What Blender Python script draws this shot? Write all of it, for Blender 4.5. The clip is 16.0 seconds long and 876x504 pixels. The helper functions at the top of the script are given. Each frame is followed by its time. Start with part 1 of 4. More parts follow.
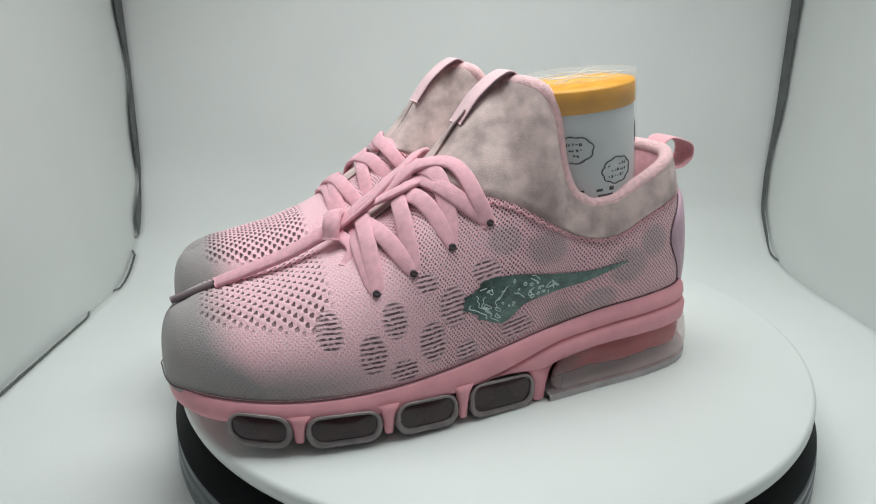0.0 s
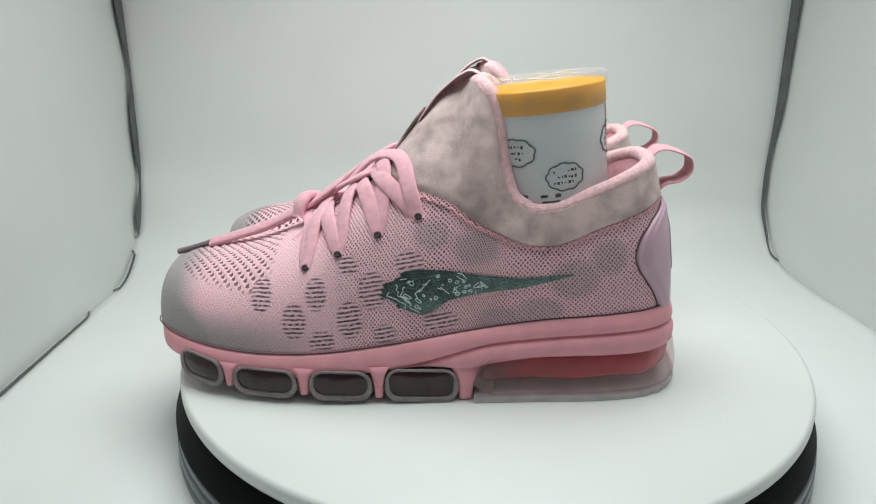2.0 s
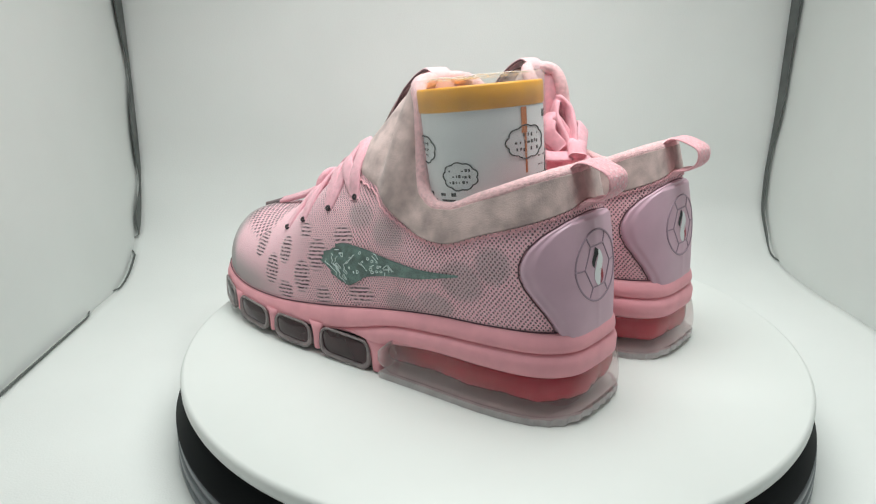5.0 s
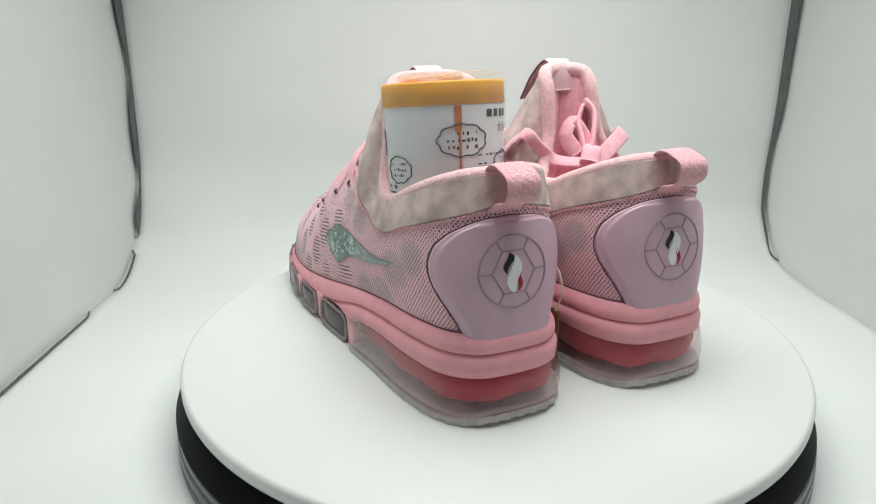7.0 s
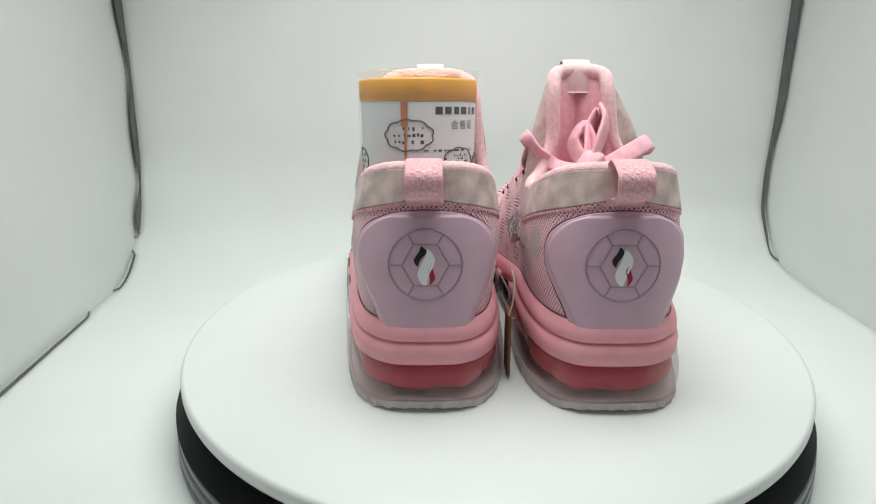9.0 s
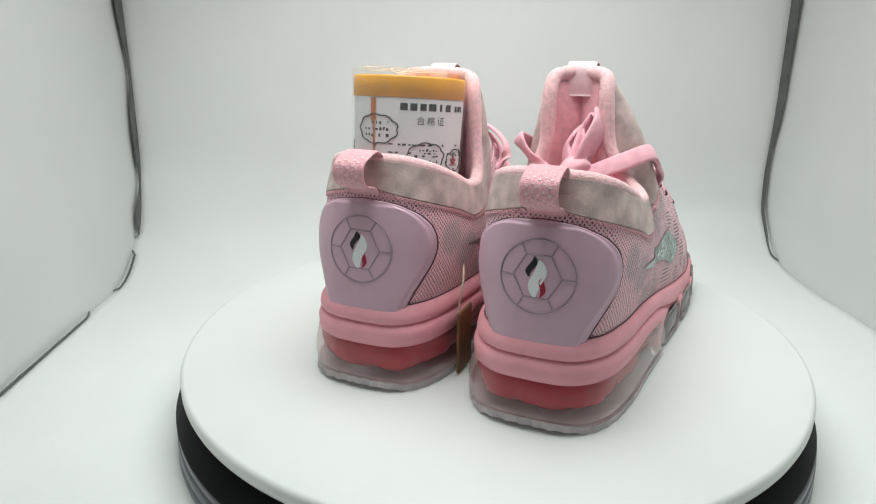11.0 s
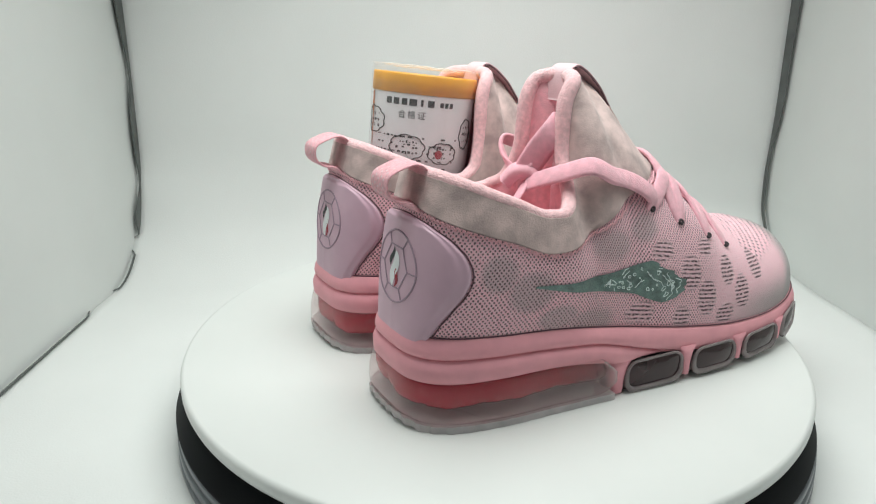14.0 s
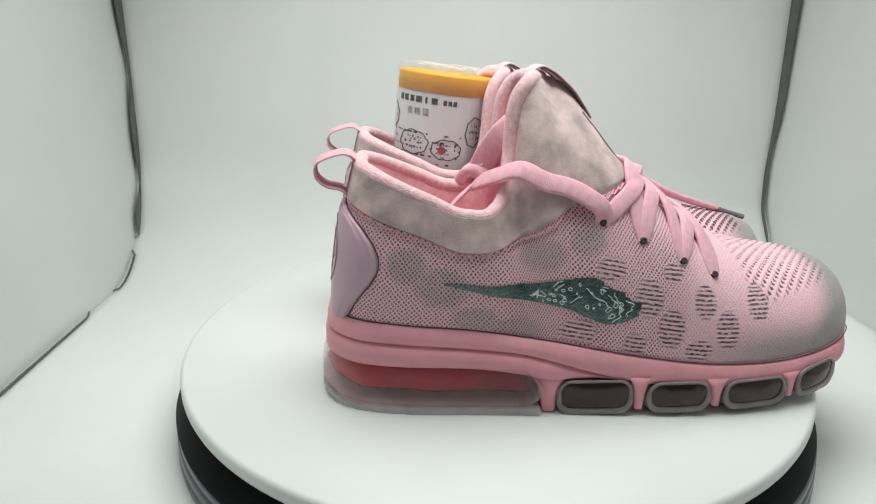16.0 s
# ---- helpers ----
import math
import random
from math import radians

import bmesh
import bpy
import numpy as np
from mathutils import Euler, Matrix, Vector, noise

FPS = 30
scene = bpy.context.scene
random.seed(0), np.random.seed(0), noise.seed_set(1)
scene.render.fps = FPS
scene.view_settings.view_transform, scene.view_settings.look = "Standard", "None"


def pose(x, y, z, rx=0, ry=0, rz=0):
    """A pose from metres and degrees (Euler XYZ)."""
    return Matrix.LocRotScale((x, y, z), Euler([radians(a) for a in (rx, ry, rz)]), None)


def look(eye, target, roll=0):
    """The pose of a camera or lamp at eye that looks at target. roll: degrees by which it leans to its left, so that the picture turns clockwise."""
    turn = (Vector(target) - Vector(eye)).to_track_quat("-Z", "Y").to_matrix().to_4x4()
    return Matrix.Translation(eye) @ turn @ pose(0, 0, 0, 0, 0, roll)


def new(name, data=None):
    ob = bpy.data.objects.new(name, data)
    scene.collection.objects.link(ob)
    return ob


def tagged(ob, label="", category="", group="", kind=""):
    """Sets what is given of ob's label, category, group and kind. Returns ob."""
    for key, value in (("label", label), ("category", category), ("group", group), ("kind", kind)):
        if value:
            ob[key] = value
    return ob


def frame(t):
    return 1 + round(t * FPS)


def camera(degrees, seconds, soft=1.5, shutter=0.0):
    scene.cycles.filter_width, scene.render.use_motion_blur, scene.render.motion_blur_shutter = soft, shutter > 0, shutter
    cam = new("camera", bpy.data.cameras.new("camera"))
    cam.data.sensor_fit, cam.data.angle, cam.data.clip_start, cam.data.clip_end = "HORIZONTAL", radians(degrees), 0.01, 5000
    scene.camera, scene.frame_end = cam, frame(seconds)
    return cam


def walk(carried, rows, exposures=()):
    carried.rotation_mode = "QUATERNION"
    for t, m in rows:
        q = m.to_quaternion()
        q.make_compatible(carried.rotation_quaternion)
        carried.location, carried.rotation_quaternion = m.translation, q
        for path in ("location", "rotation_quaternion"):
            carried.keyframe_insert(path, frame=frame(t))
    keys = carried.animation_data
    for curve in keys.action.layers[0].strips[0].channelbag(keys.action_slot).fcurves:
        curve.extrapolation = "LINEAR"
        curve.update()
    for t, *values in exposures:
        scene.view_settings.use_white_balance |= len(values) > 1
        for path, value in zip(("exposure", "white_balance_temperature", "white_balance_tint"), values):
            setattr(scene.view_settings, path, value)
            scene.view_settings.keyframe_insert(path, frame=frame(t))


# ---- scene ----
cam = camera(66.92, 16.0, soft=1.2)
EYE = Vector((0.0, -0.36, 0.16706))
AIM = Vector((-0.08343, 0.58452, -0.15062))
EXPOSURES = ((0.0, -0.22, 6330, 10), (1.0, -0.16, 6340, 10), (2.0, -0.08, 6370, 10), (3.5, 0.02, 6480, 10), (6.0, 0.05, 6500, 10), (12.0, 0.05, 6500, 10), (14.0, 0.04, 6500, 10), (16.0, 0.0, 6500, 10))
walk(cam, [(0.0, look(EYE, AIM)), (16.0, look(EYE, AIM))], EXPOSURES)

# ---- light ----
world = bpy.data.worlds.new("room")
world.use_nodes = True
world.node_tree.nodes["Background"].inputs[0].default_value = (0.90, 0.96, 1.0, 1)
world.node_tree.nodes["Background"].inputs[1].default_value = 0.13
scene.world = world


def area_lamp(name, place, target, sx, sy, watts, colour):
    data = bpy.data.lights.new(name, "AREA")
    data.shape, data.size, data.size_y, data.energy, data.color = "RECTANGLE", sx, sy, watts, colour
    ob = new(name, data)
    ob.matrix_world = look(place, target)
    return ob


area_lamp("led_panel_light", (0.0, -0.015, 0.445), (0.0, 0.0, 0.0), 0.40, 0.28, 1.27, (0.95, 1.0, 0.97)).data.spread = radians(122)


# ---- materials ----
def mat(name, colour, rough=0.6, vary=0.08, scale=60.0, bump=0.0, bump_scale=400.0, metal=0.0, spec=0.5, sheen=0.0, ior=1.45, coat=0.0):
    m = bpy.data.materials.new(name)
    m.use_nodes = True
    nt = m.node_tree
    b = nt.nodes["Principled BSDF"]
    b.inputs["Roughness"].default_value = rough
    b.inputs["Metallic"].default_value = metal
    b.inputs["Specular IOR Level"].default_value = spec
    b.inputs["Coat Weight"].default_value = coat
    b.inputs["Coat IOR"].default_value = 1.8
    b.inputs["Coat Roughness"].default_value = 0.25
    b.inputs["IOR"].default_value = ior
    b.inputs["Sheen Weight"].default_value = sheen
    b.inputs["Base Color"].default_value = (*colour, 1)
    co = nt.nodes.new("ShaderNodeTexCoord")
    if vary:
        n = nt.nodes.new("ShaderNodeTexNoise")
        n.inputs["Scale"].default_value, n.inputs["Detail"].default_value = scale, 5
        nt.links.new(co.outputs["Object"], n.inputs["Vector"])
        mix = nt.nodes.new("ShaderNodeMix")
        mix.data_type = "RGBA"
        mix.inputs[6].default_value = (*[c * (1 - vary) for c in colour], 1)
        mix.inputs[7].default_value = (*[min(1, c * (1 + vary)) for c in colour], 1)
        rg = nt.nodes.new("ShaderNodeMapRange")
        rg.inputs[1].default_value, rg.inputs[2].default_value = 0.34, 0.66
        nt.links.new(n.outputs["Fac"], rg.inputs[0])
        nt.links.new(rg.outputs[0], mix.inputs[0])
        nt.links.new(mix.outputs[2], b.inputs["Base Color"])
    if bump:
        n2 = nt.nodes.new("ShaderNodeTexNoise")
        n2.inputs["Scale"].default_value, n2.inputs["Detail"].default_value = bump_scale, 4
        nt.links.new(co.outputs["Object"], n2.inputs["Vector"])
        bp = nt.nodes.new("ShaderNodeBump")
        bp.inputs["Strength"].default_value, bp.inputs["Distance"].default_value = bump, 0.001
        nt.links.new(n2.outputs["Fac"], bp.inputs["Height"])
        nt.links.new(bp.outputs["Normal"], b.inputs["Normal"])
    return m


def node(nt, kind, **props):
    n = nt.nodes.new(kind)
    for k, v in props.items():
        setattr(n, k, v)
    return n


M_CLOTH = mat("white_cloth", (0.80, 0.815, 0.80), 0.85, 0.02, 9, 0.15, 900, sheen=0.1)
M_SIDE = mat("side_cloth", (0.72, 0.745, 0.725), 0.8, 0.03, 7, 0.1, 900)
M_GAP_SHADE = mat("grey_gap_shade", (0.13, 0.14, 0.135), 0.8, 0.15, 60)
M_PLATE = mat("white_plastic", (0.74, 0.76, 0.74), 0.38, 0.01, 20)
M_BLACK = mat("black_plastic", (0.004, 0.005, 0.006), 0.6, 0.1, 40, spec=0.06)
M_GREYBASE = mat("grey_base_plastic", (0.12, 0.135, 0.15), 0.3, 0.1, 40)
M_FOAM = mat("pink_foam", (0.83, 0.37, 0.42), 0.55, 0.05, 90, 0.1, 1800)
M_RIMKNIT = mat("pale_pink_plush", (0.90, 0.56, 0.58), 0.95, 0.12, 500, 0.8, 1500, sheen=0.4)
M_LACE = mat("pink_lace", (0.86, 0.45, 0.52), 0.8, 0.08, 300, 0.5, 2600, sheen=0.3)
M_LINING = mat("pink_lining", (0.88, 0.46, 0.51), 0.9, 0.10, 300, 0.6, 1900, sheen=0.3)
M_SUEDE = mat("grey_pink_fleece", (0.56, 0.43, 0.41), 0.9, 0.28, 95, 0.3, 1400, sheen=0.15)
M_TPU = mat("lilac_moulded_plastic", (0.62, 0.41, 0.50), 0.38, 0.05, 60)
M_GROOVE = mat("grey_lilac_groove", (0.36, 0.25, 0.31), 0.5, 0.05, 60)


def see_through(m, share, tint=(1, 1, 1), edge=0.0):
    """Lets a share of the light pass straight through a thin skin."""
    nt = m.node_tree
    out, b = nt.nodes["Material Output"], nt.nodes["Principled BSDF"]
    clear, mix = nt.nodes.new("ShaderNodeBsdfTransparent"), nt.nodes.new("ShaderNodeMixShader")
    clear.inputs[0].default_value = (*tint, 1)
    mix.inputs[0].default_value = share
    nt.links.new(b.outputs[0], mix.inputs[1])
    nt.links.new(clear.outputs[0], mix.inputs[2])
    nt.links.new(mix.outputs[0], out.inputs[0])
    if edge:
        gloss, fres, top = nt.nodes.new("ShaderNodeBsdfGlossy"), nt.nodes.new("ShaderNodeLayerWeight"), nt.nodes.new("ShaderNodeMixShader")
        gloss.inputs["Roughness"].default_value = 0.12
        fres.inputs["Blend"].default_value = edge
        nt.links.new(fres.outputs["Facing"], top.inputs[0])
        nt.links.new(mix.outputs[0], top.inputs[1])
        nt.links.new(gloss.outputs[0], top.inputs[2])
        nt.links.new(top.outputs[0], out.inputs[0])
    return m


M_AIR = see_through(mat("clear_pink_rubber", (0.80, 0.45, 0.47), 0.06, 0.10, 70, 0.25, 60, spec=1.0), 0.90, (1.0, 0.94, 0.94), 0.13)
M_WINDOW = mat("smoked_clear_rubber", (0.030, 0.008, 0.011), 0.16, 0.25, 60, spec=0.5, ior=1.5)
M_RIM = see_through(mat("translucent_grey_rubber", (0.35, 0.30, 0.30), 0.22, 0.14, 150, 0.1, 700, spec=0.8), 0.36, (0.9, 0.86, 0.86))
M_TREAD = see_through(mat("clear_tread_rubber", (0.66, 0.62, 0.62), 0.2, 0.10, 150, 0.1, 700, spec=0.7), 0.28, (0.95, 0.88, 0.88))


def graded_chamber():
    """Moulded chamber, coloured from smoky at its front end to red and pink at the heel."""
    m = mat("red_air_chamber_graded", (0.6, 0.1, 0.12), 0.22, 0)
    nt = m.node_tree
    co, sx, ramp = nt.nodes.new("ShaderNodeTexCoord"), nt.nodes.new("ShaderNodeSeparateXYZ"), nt.nodes.new("ShaderNodeValToRGB")
    nz = nt.nodes.new("ShaderNodeTexNoise")
    nz.inputs["Scale"].default_value = 90
    add = nt.nodes.new("ShaderNodeMath")
    add.operation = "MULTIPLY_ADD"
    add.inputs[1].default_value, add.inputs[2].default_value = 0.03, -0.015
    tot, sc = nt.nodes.new("ShaderNodeMath"), nt.nodes.new("ShaderNodeMath")
    sc.operation = "MULTIPLY"
    sc.inputs[1].default_value = 10.0
    nt.links.new(co.outputs["Object"], sx.inputs[0])
    nt.links.new(co.outputs["Object"], nz.inputs["Vector"])
    nt.links.new(nz.outputs["Fac"], add.inputs[0])
    nt.links.new(sx.outputs[0], tot.inputs[0])
    nt.links.new(add.outputs[0], tot.inputs[1])
    nt.links.new(tot.outputs[0], sc.inputs[0])
    nt.links.new(sc.outputs[0], ramp.inputs[0])
    e = ramp.color_ramp.elements
    e[0].position, e[0].color = 0.0, (0.46, 0.020, 0.045, 1)
    e[1].position, e[1].color = 0.92, (0.035, 0.012, 0.014, 1)
    k = ramp.color_ramp.elements.new(0.58)
    k.color = (0.34, 0.006, 0.020, 1)
    nt.links.new(ramp.outputs[0], nt.nodes["Principled BSDF"].inputs["Base Color"])
    return m


M_RED = graded_chamber()
M_DARK = mat("dark_eyelet_shade", (0.06, 0.045, 0.05), 0.8, 0.1, 90)
M_SEAM = mat("dark_mauve_seam", (0.14, 0.07, 0.085), 0.8, 0.1, 90)
M_WHITE = mat("white_print", (0.82, 0.83, 0.84), 0.5, 0.02, 60)
M_REDPRINT = mat("red_print", (0.35, 0.02, 0.04), 0.5, 0.02, 60)
M_INK = mat("black_print", (0.012, 0.012, 0.014), 0.5, 0.02, 60)
M_PAPER = mat("white_label_paper", (0.76, 0.77, 0.78), 0.6, 0.02, 60)
M_YELLOW = mat("orange_yellow_band", (0.80, 0.36, 0.008), 0.45, 0.10, 120)
M_CLEAR = see_through(mat("clear_plastic", (0.75, 0.77, 0.77), 0.08, 0, spec=0.9), 0.86)
M_KRAFT = mat("brown_card", (0.22, 0.11, 0.05), 0.6, 0.15, 90)


def knit_material():
    """Two-tone knit: pink yarn over a dark base, mesh holes by the weave, grey yarn where the dye attribute says so."""
    m = bpy.data.materials.new("pink_grey_knit")
    m.use_nodes = True
    nt = m.node_tree
    b = nt.nodes["Principled BSDF"]
    b.inputs["Roughness"].default_value = 0.85
    b.inputs["Sheen Weight"].default_value = 0.25
    uv = node(nt, "ShaderNodeUVMap", uv_map="weave")
    at = node(nt, "ShaderNodeVertexColor", layer_name="dye")
    sep = node(nt, "ShaderNodeSeparateColor")
    nt.links.new(at.outputs["Color"], sep.inputs[0])

    def mixc(f, a, c):
        n = node(nt, "ShaderNodeMix", data_type="RGBA")
        for sock, val in ((n.inputs[0], f), (n.inputs[6], a), (n.inputs[7], c)):
            if isinstance(val, tuple):
                sock.default_value = (*val, 1)
            elif isinstance(val, float):
                sock.default_value = val
            else:
                nt.links.new(val, sock)
        return n.outputs[2]

    def mth(op, a, c=None, clamp=False):
        n = node(nt, "ShaderNodeMath", operation=op, use_clamp=clamp)
        for sock, val in zip(n.inputs, (a, c)):
            if val is None:
                continue
            if isinstance(val, (int, float)):
                sock.default_value = val
            else:
                nt.links.new(val, sock)
        return n.outputs[0]

    xy = node(nt, "ShaderNodeSeparateXYZ")
    nt.links.new(uv.outputs[0], xy.inputs[0])
    big = node(nt, "ShaderNodeTexNoise")
    big.inputs["Scale"].default_value, big.inputs["Detail"].default_value = 45, 4
    nt.links.new(uv.outputs[0], big.inputs["Vector"])
    # mesh dots on a staggered lattice
    su = mth("MULTIPLY", xy.outputs[0], 2 * math.pi / 0.0021)
    sv = mth("MULTIPLY", xy.outputs[1], 2 * math.pi / 0.0024)
    wob = node(nt, "ShaderNodeTexNoise")
    wob.inputs["Scale"].default_value = 220
    nt.links.new(uv.outputs[0], wob.inputs["Vector"])
    w = mth("MULTIPLY", wob.outputs["Fac"], 2.0)
    sh = node(nt, "ShaderNodeTexNoise")
    sh.inputs["Scale"].default_value, sh.inputs["Detail"].default_value = 330, 3
    nt.links.new(uv.outputs[0], sh.inputs["Vector"])
    shc = node(nt, "ShaderNodeSeparateColor")
    nt.links.new(sh.outputs["Color"], shc.inputs[0])
    wu, wv = mth("MULTIPLY", shc.outputs[0], 4.4), mth("MULTIPLY", shc.outputs[1], 4.4)
    lat = mth("MULTIPLY", mth("SINE", mth("ADD", su, wu)), mth("SINE", mth("ADD", sv, wv)))
    dots = mth("MULTIPLY", mth("ADD", lat, mth("ADD", mth("MULTIPLY", big.outputs["Fac"], -0.8), 0.09)), 5.5, clamp=True)
    # lines of the ventilation ovals, 1.9 mm apart
    line = mth("SINE", mth("ADD", mth("MULTIPLY", xy.outputs[1], 2 * math.pi / 0.0021), mth("MULTIPLY", wob.outputs["Fac"], 3.5)))
    brk = node(nt, "ShaderNodeTexNoise")
    brk.inputs["Scale"].default_value, brk.inputs["Detail"].default_value = 520, 2
    nt.links.new(uv.outputs[0], brk.inputs["Vector"])
    gaps = mth("MULTIPLY", mth("MULTIPLY", mth("ADD", line, 0.10), 1.8, clamp=True), mth("MULTIPLY", mth("ADD", brk.outputs["Fac"], -0.33), 5.0, clamp=True))
    # coarse rows of the toe mesh
    oc = node(nt, "ShaderNodeTexCoord")
    oxyz = node(nt, "ShaderNodeSeparateXYZ")
    nt.links.new(oc.outputs["Object"], oxyz.inputs[0])
    ta = mth("SINE", mth("ADD", mth("MULTIPLY", oxyz.outputs[0], 2 * math.pi / 0.0044), w))
    tb = mth("SINE", mth("ADD", mth("MULTIPLY", oxyz.outputs[1], 2 * math.pi / 0.0050), w))
    mesh = mth("MULTIPLY", mth("ADD", mth("MULTIPLY", ta, tb), -0.18), 3.5, clamp=True)
    fine = node(nt, "ShaderNodeTexNoise")
    fine.inputs["Scale"].default_value, fine.inputs["Detail"].default_value = 1400, 3
    nt.links.new(uv.outputs[0], fine.inputs["Vector"])
    fleck = node(nt, "ShaderNodeTexNoise")
    fleck.inputs["Scale"].default_value, fleck.inputs["Detail"].default_value = 620, 3
    nt.links.new(uv.outputs[0], fleck.inputs["Vector"])
    fl = mth("MULTIPLY", mth("ADD", fleck.outputs["Fac"], -0.50), 5.0, clamp=True)
    crisp = mth("ADD", mth("MULTIPLY", fine.outputs["Fac"], 2.4), -0.7, clamp=True)
    yarn = mixc(crisp, (0.98, 0.46, 0.55), (1.0, 0.74, 0.79))
    grey = mixc(fine.outputs["Fac"], (0.285, 0.255, 0.25), (0.50, 0.45, 0.45))
    patchy = mth("MULTIPLY", mth("ADD", big.outputs["Fac"], -0.45), 3.2, clamp=True)
    g = mth("ADD", mth("ADD", sep.outputs[0], mth("MULTIPLY", patchy, 0.09)), mth("MULTIPLY", fl, 0.12), clamp=True)
    base = mixc(g, yarn, grey)
    hole = mth("MULTIPLY", dots, sep.outputs[2])
    hole = mth("MAXIMUM", hole, mth("MULTIPLY", gaps, sep.outputs[1]))
    hole = mth("MAXIMUM", hole, mth("MULTIPLY", mesh, at.outputs["Alpha"]))
    col = mixc(mth("MULTIPLY", hole, 0.90), base, (0.055, 0.016, 0.024))
    nt.links.new(col, b.inputs["Base Color"])
    bp = node(nt, "ShaderNodeBump")
    bp.inputs["Strength"].default_value, bp.inputs["Distance"].default_value = 1.0, 0.0011
    hgt = mth("ADD", mth("MULTIPLY", hole, -1.0), mth("MULTIPLY", fine.outputs["Fac"], 0.35))
    nt.links.new(hgt, bp.inputs["Height"])
    nt.links.new(bp.outputs["Normal"], b.inputs["Normal"])
    return m


M_KNIT = knit_material()


# ---- mesh helpers ----
def obj(name, verts, faces, material, parent=None, label="", smooth=True):
    me = bpy.data.meshes.new(name)
    me.from_pydata([tuple(v) for v in verts], [], faces)
    me.materials.append(material)
    if smooth:
        me.polygons.foreach_set("use_smooth", [True] * len(me.polygons))
    me.update()
    ob = new(name, me)
    if parent is not None:
        ob.parent = parent
    if label:
        tagged(ob, label)
    return ob


def part(name, bm, material, parent, label="", smooth=True):
    me = bpy.data.meshes.new(name)
    bm.normal_update()
    bm.to_mesh(me)
    bm.free()
    me.materials.append(material)
    if smooth:
        me.polygons.foreach_set("use_smooth", [True] * len(me.polygons))
    ob = new(name, me)
    if parent is not None:
        ob.parent = parent
    if label:
        tagged(ob, label)
    return ob


def grid_faces(n, m, close_n=False, close_m=False, flip=False, start=0):
    fs = []
    for i in range(n if close_n else n - 1):
        for j in range(m if close_m else m - 1):
            a, b = i * m + j, ((i + 1) % n) * m + j
            c, d = ((i + 1) % n) * m + (j + 1) % m, i * m + (j + 1) % m
            f = (a, b, c, d) if not flip else (d, c, b, a)
            fs.append(tuple(k + start for k in f))
    return fs


def curve(xs, ys, x):
    """Smooth curve through a few control values (cubic, with shape-keeping slopes)."""
    xs, ys, x = np.asarray(xs, float), np.asarray(ys, float), np.clip(np.asarray(x, float), xs[0], xs[-1])
    h, d = np.diff(xs), np.diff(ys) / np.diff(xs)
    m = np.empty(len(xs))
    m[1:-1] = (d[:-1] * h[1:] + d[1:] * h[:-1]) / (h[1:] + h[:-1])
    m[0], m[-1] = d[0], d[-1]
    i = np.clip(np.searchsorted(xs, x) - 1, 0, len(xs) - 2)
    s = (x - xs[i]) / h[i]
    return ((1 + 2 * s) * (1 - s) ** 2 * ys[i] + s * (1 - s) ** 2 * h[i] * m[i]
            + s * s * (3 - 2 * s) * ys[i + 1] + s * s * (s - 1) * h[i] * m[i + 1])


def smooth01(x):
    x = np.clip(x, 0, 1)
    return x * x * (3 - 2 * x)


def frames_of(path):
    path = np.asarray(path, float)
    tan = np.gradient(path, axis=0)
    return tan / np.maximum(np.linalg.norm(tan, axis=1, keepdims=True), 1e-9)


def ribbon(path, normals, width, thick, closed=False):
    """Flat strap with rounded edges along a path; normals give its flat side."""
    path, nrm = np.asarray(path, float), np.asarray(normals, float)
    tan = frames_of(path)
    if closed:
        tan = np.roll(path, -1, 0) - np.roll(path, 1, 0)
        tan /= np.linalg.norm(tan, axis=1, keepdims=True)
    side = np.cross(tan, nrm)
    side /= np.maximum(np.linalg.norm(side, axis=1, keepdims=True), 1e-9)
    up = np.cross(side, tan)
    width = np.broadcast_to(np.asarray(width, float), (len(path),))
    thick = np.broadcast_to(np.asarray(thick, float), (len(path),))
    ang = np.linspace(0, 2 * np.pi, 12, endpoint=False)
    ca, sa = np.cos(ang), np.sin(ang)
    ex = np.sign(ca) * np.abs(ca) ** 0.45
    ez = np.sign(sa) * np.abs(sa) ** 0.8
    V = path[:, None] + side[:, None] * (ex[None, :, None] * width[:, None, None] / 2) + up[:, None] * (ez[None, :, None] * thick[:, None, None] / 2)
    n, m = len(path), len(ang)
    F = grid_faces(n, m, close_n=closed, close_m=True, flip=True)
    if not closed:
        F += [tuple(range(m)), tuple((n - 1) * m + k for k in reversed(range(m)))]
    return V.reshape(-1, 3), F


def tube(path, r, closed=False, m=10):
    path = np.asarray(path, float)
    tan = frames_of(path)
    if closed:
        tan = np.roll(path, -1, 0) - np.roll(path, 1, 0)
        tan /= np.linalg.norm(tan, axis=1, keepdims=True)
    ref = np.array([0, 0, 1.0]) if abs(tan[:, 2]).max() < 0.95 else np.array([0.31, 0.9, 0.3])
    side = np.cross(tan, ref)
    side /= np.maximum(np.linalg.norm(side, axis=1, keepdims=True), 1e-9)
    up = np.cross(side, tan)
    r = np.broadcast_to(np.asarray(r, float), (len(path),))
    a = np.linspace(0, 2 * np.pi, m, endpoint=False)
    V = path[:, None] + r[:, None, None] * (side[:, None] * np.cos(a)[None, :, None] + up[:, None] * np.sin(a)[None, :, None])
    n = len(path)
    F = grid_faces(n, m, close_n=closed, close_m=True, flip=True)
    if not closed:
        F += [tuple(range(m)), tuple((n - 1) * m + k for k in reversed(range(m)))]
    return V.reshape(-1, 3), F


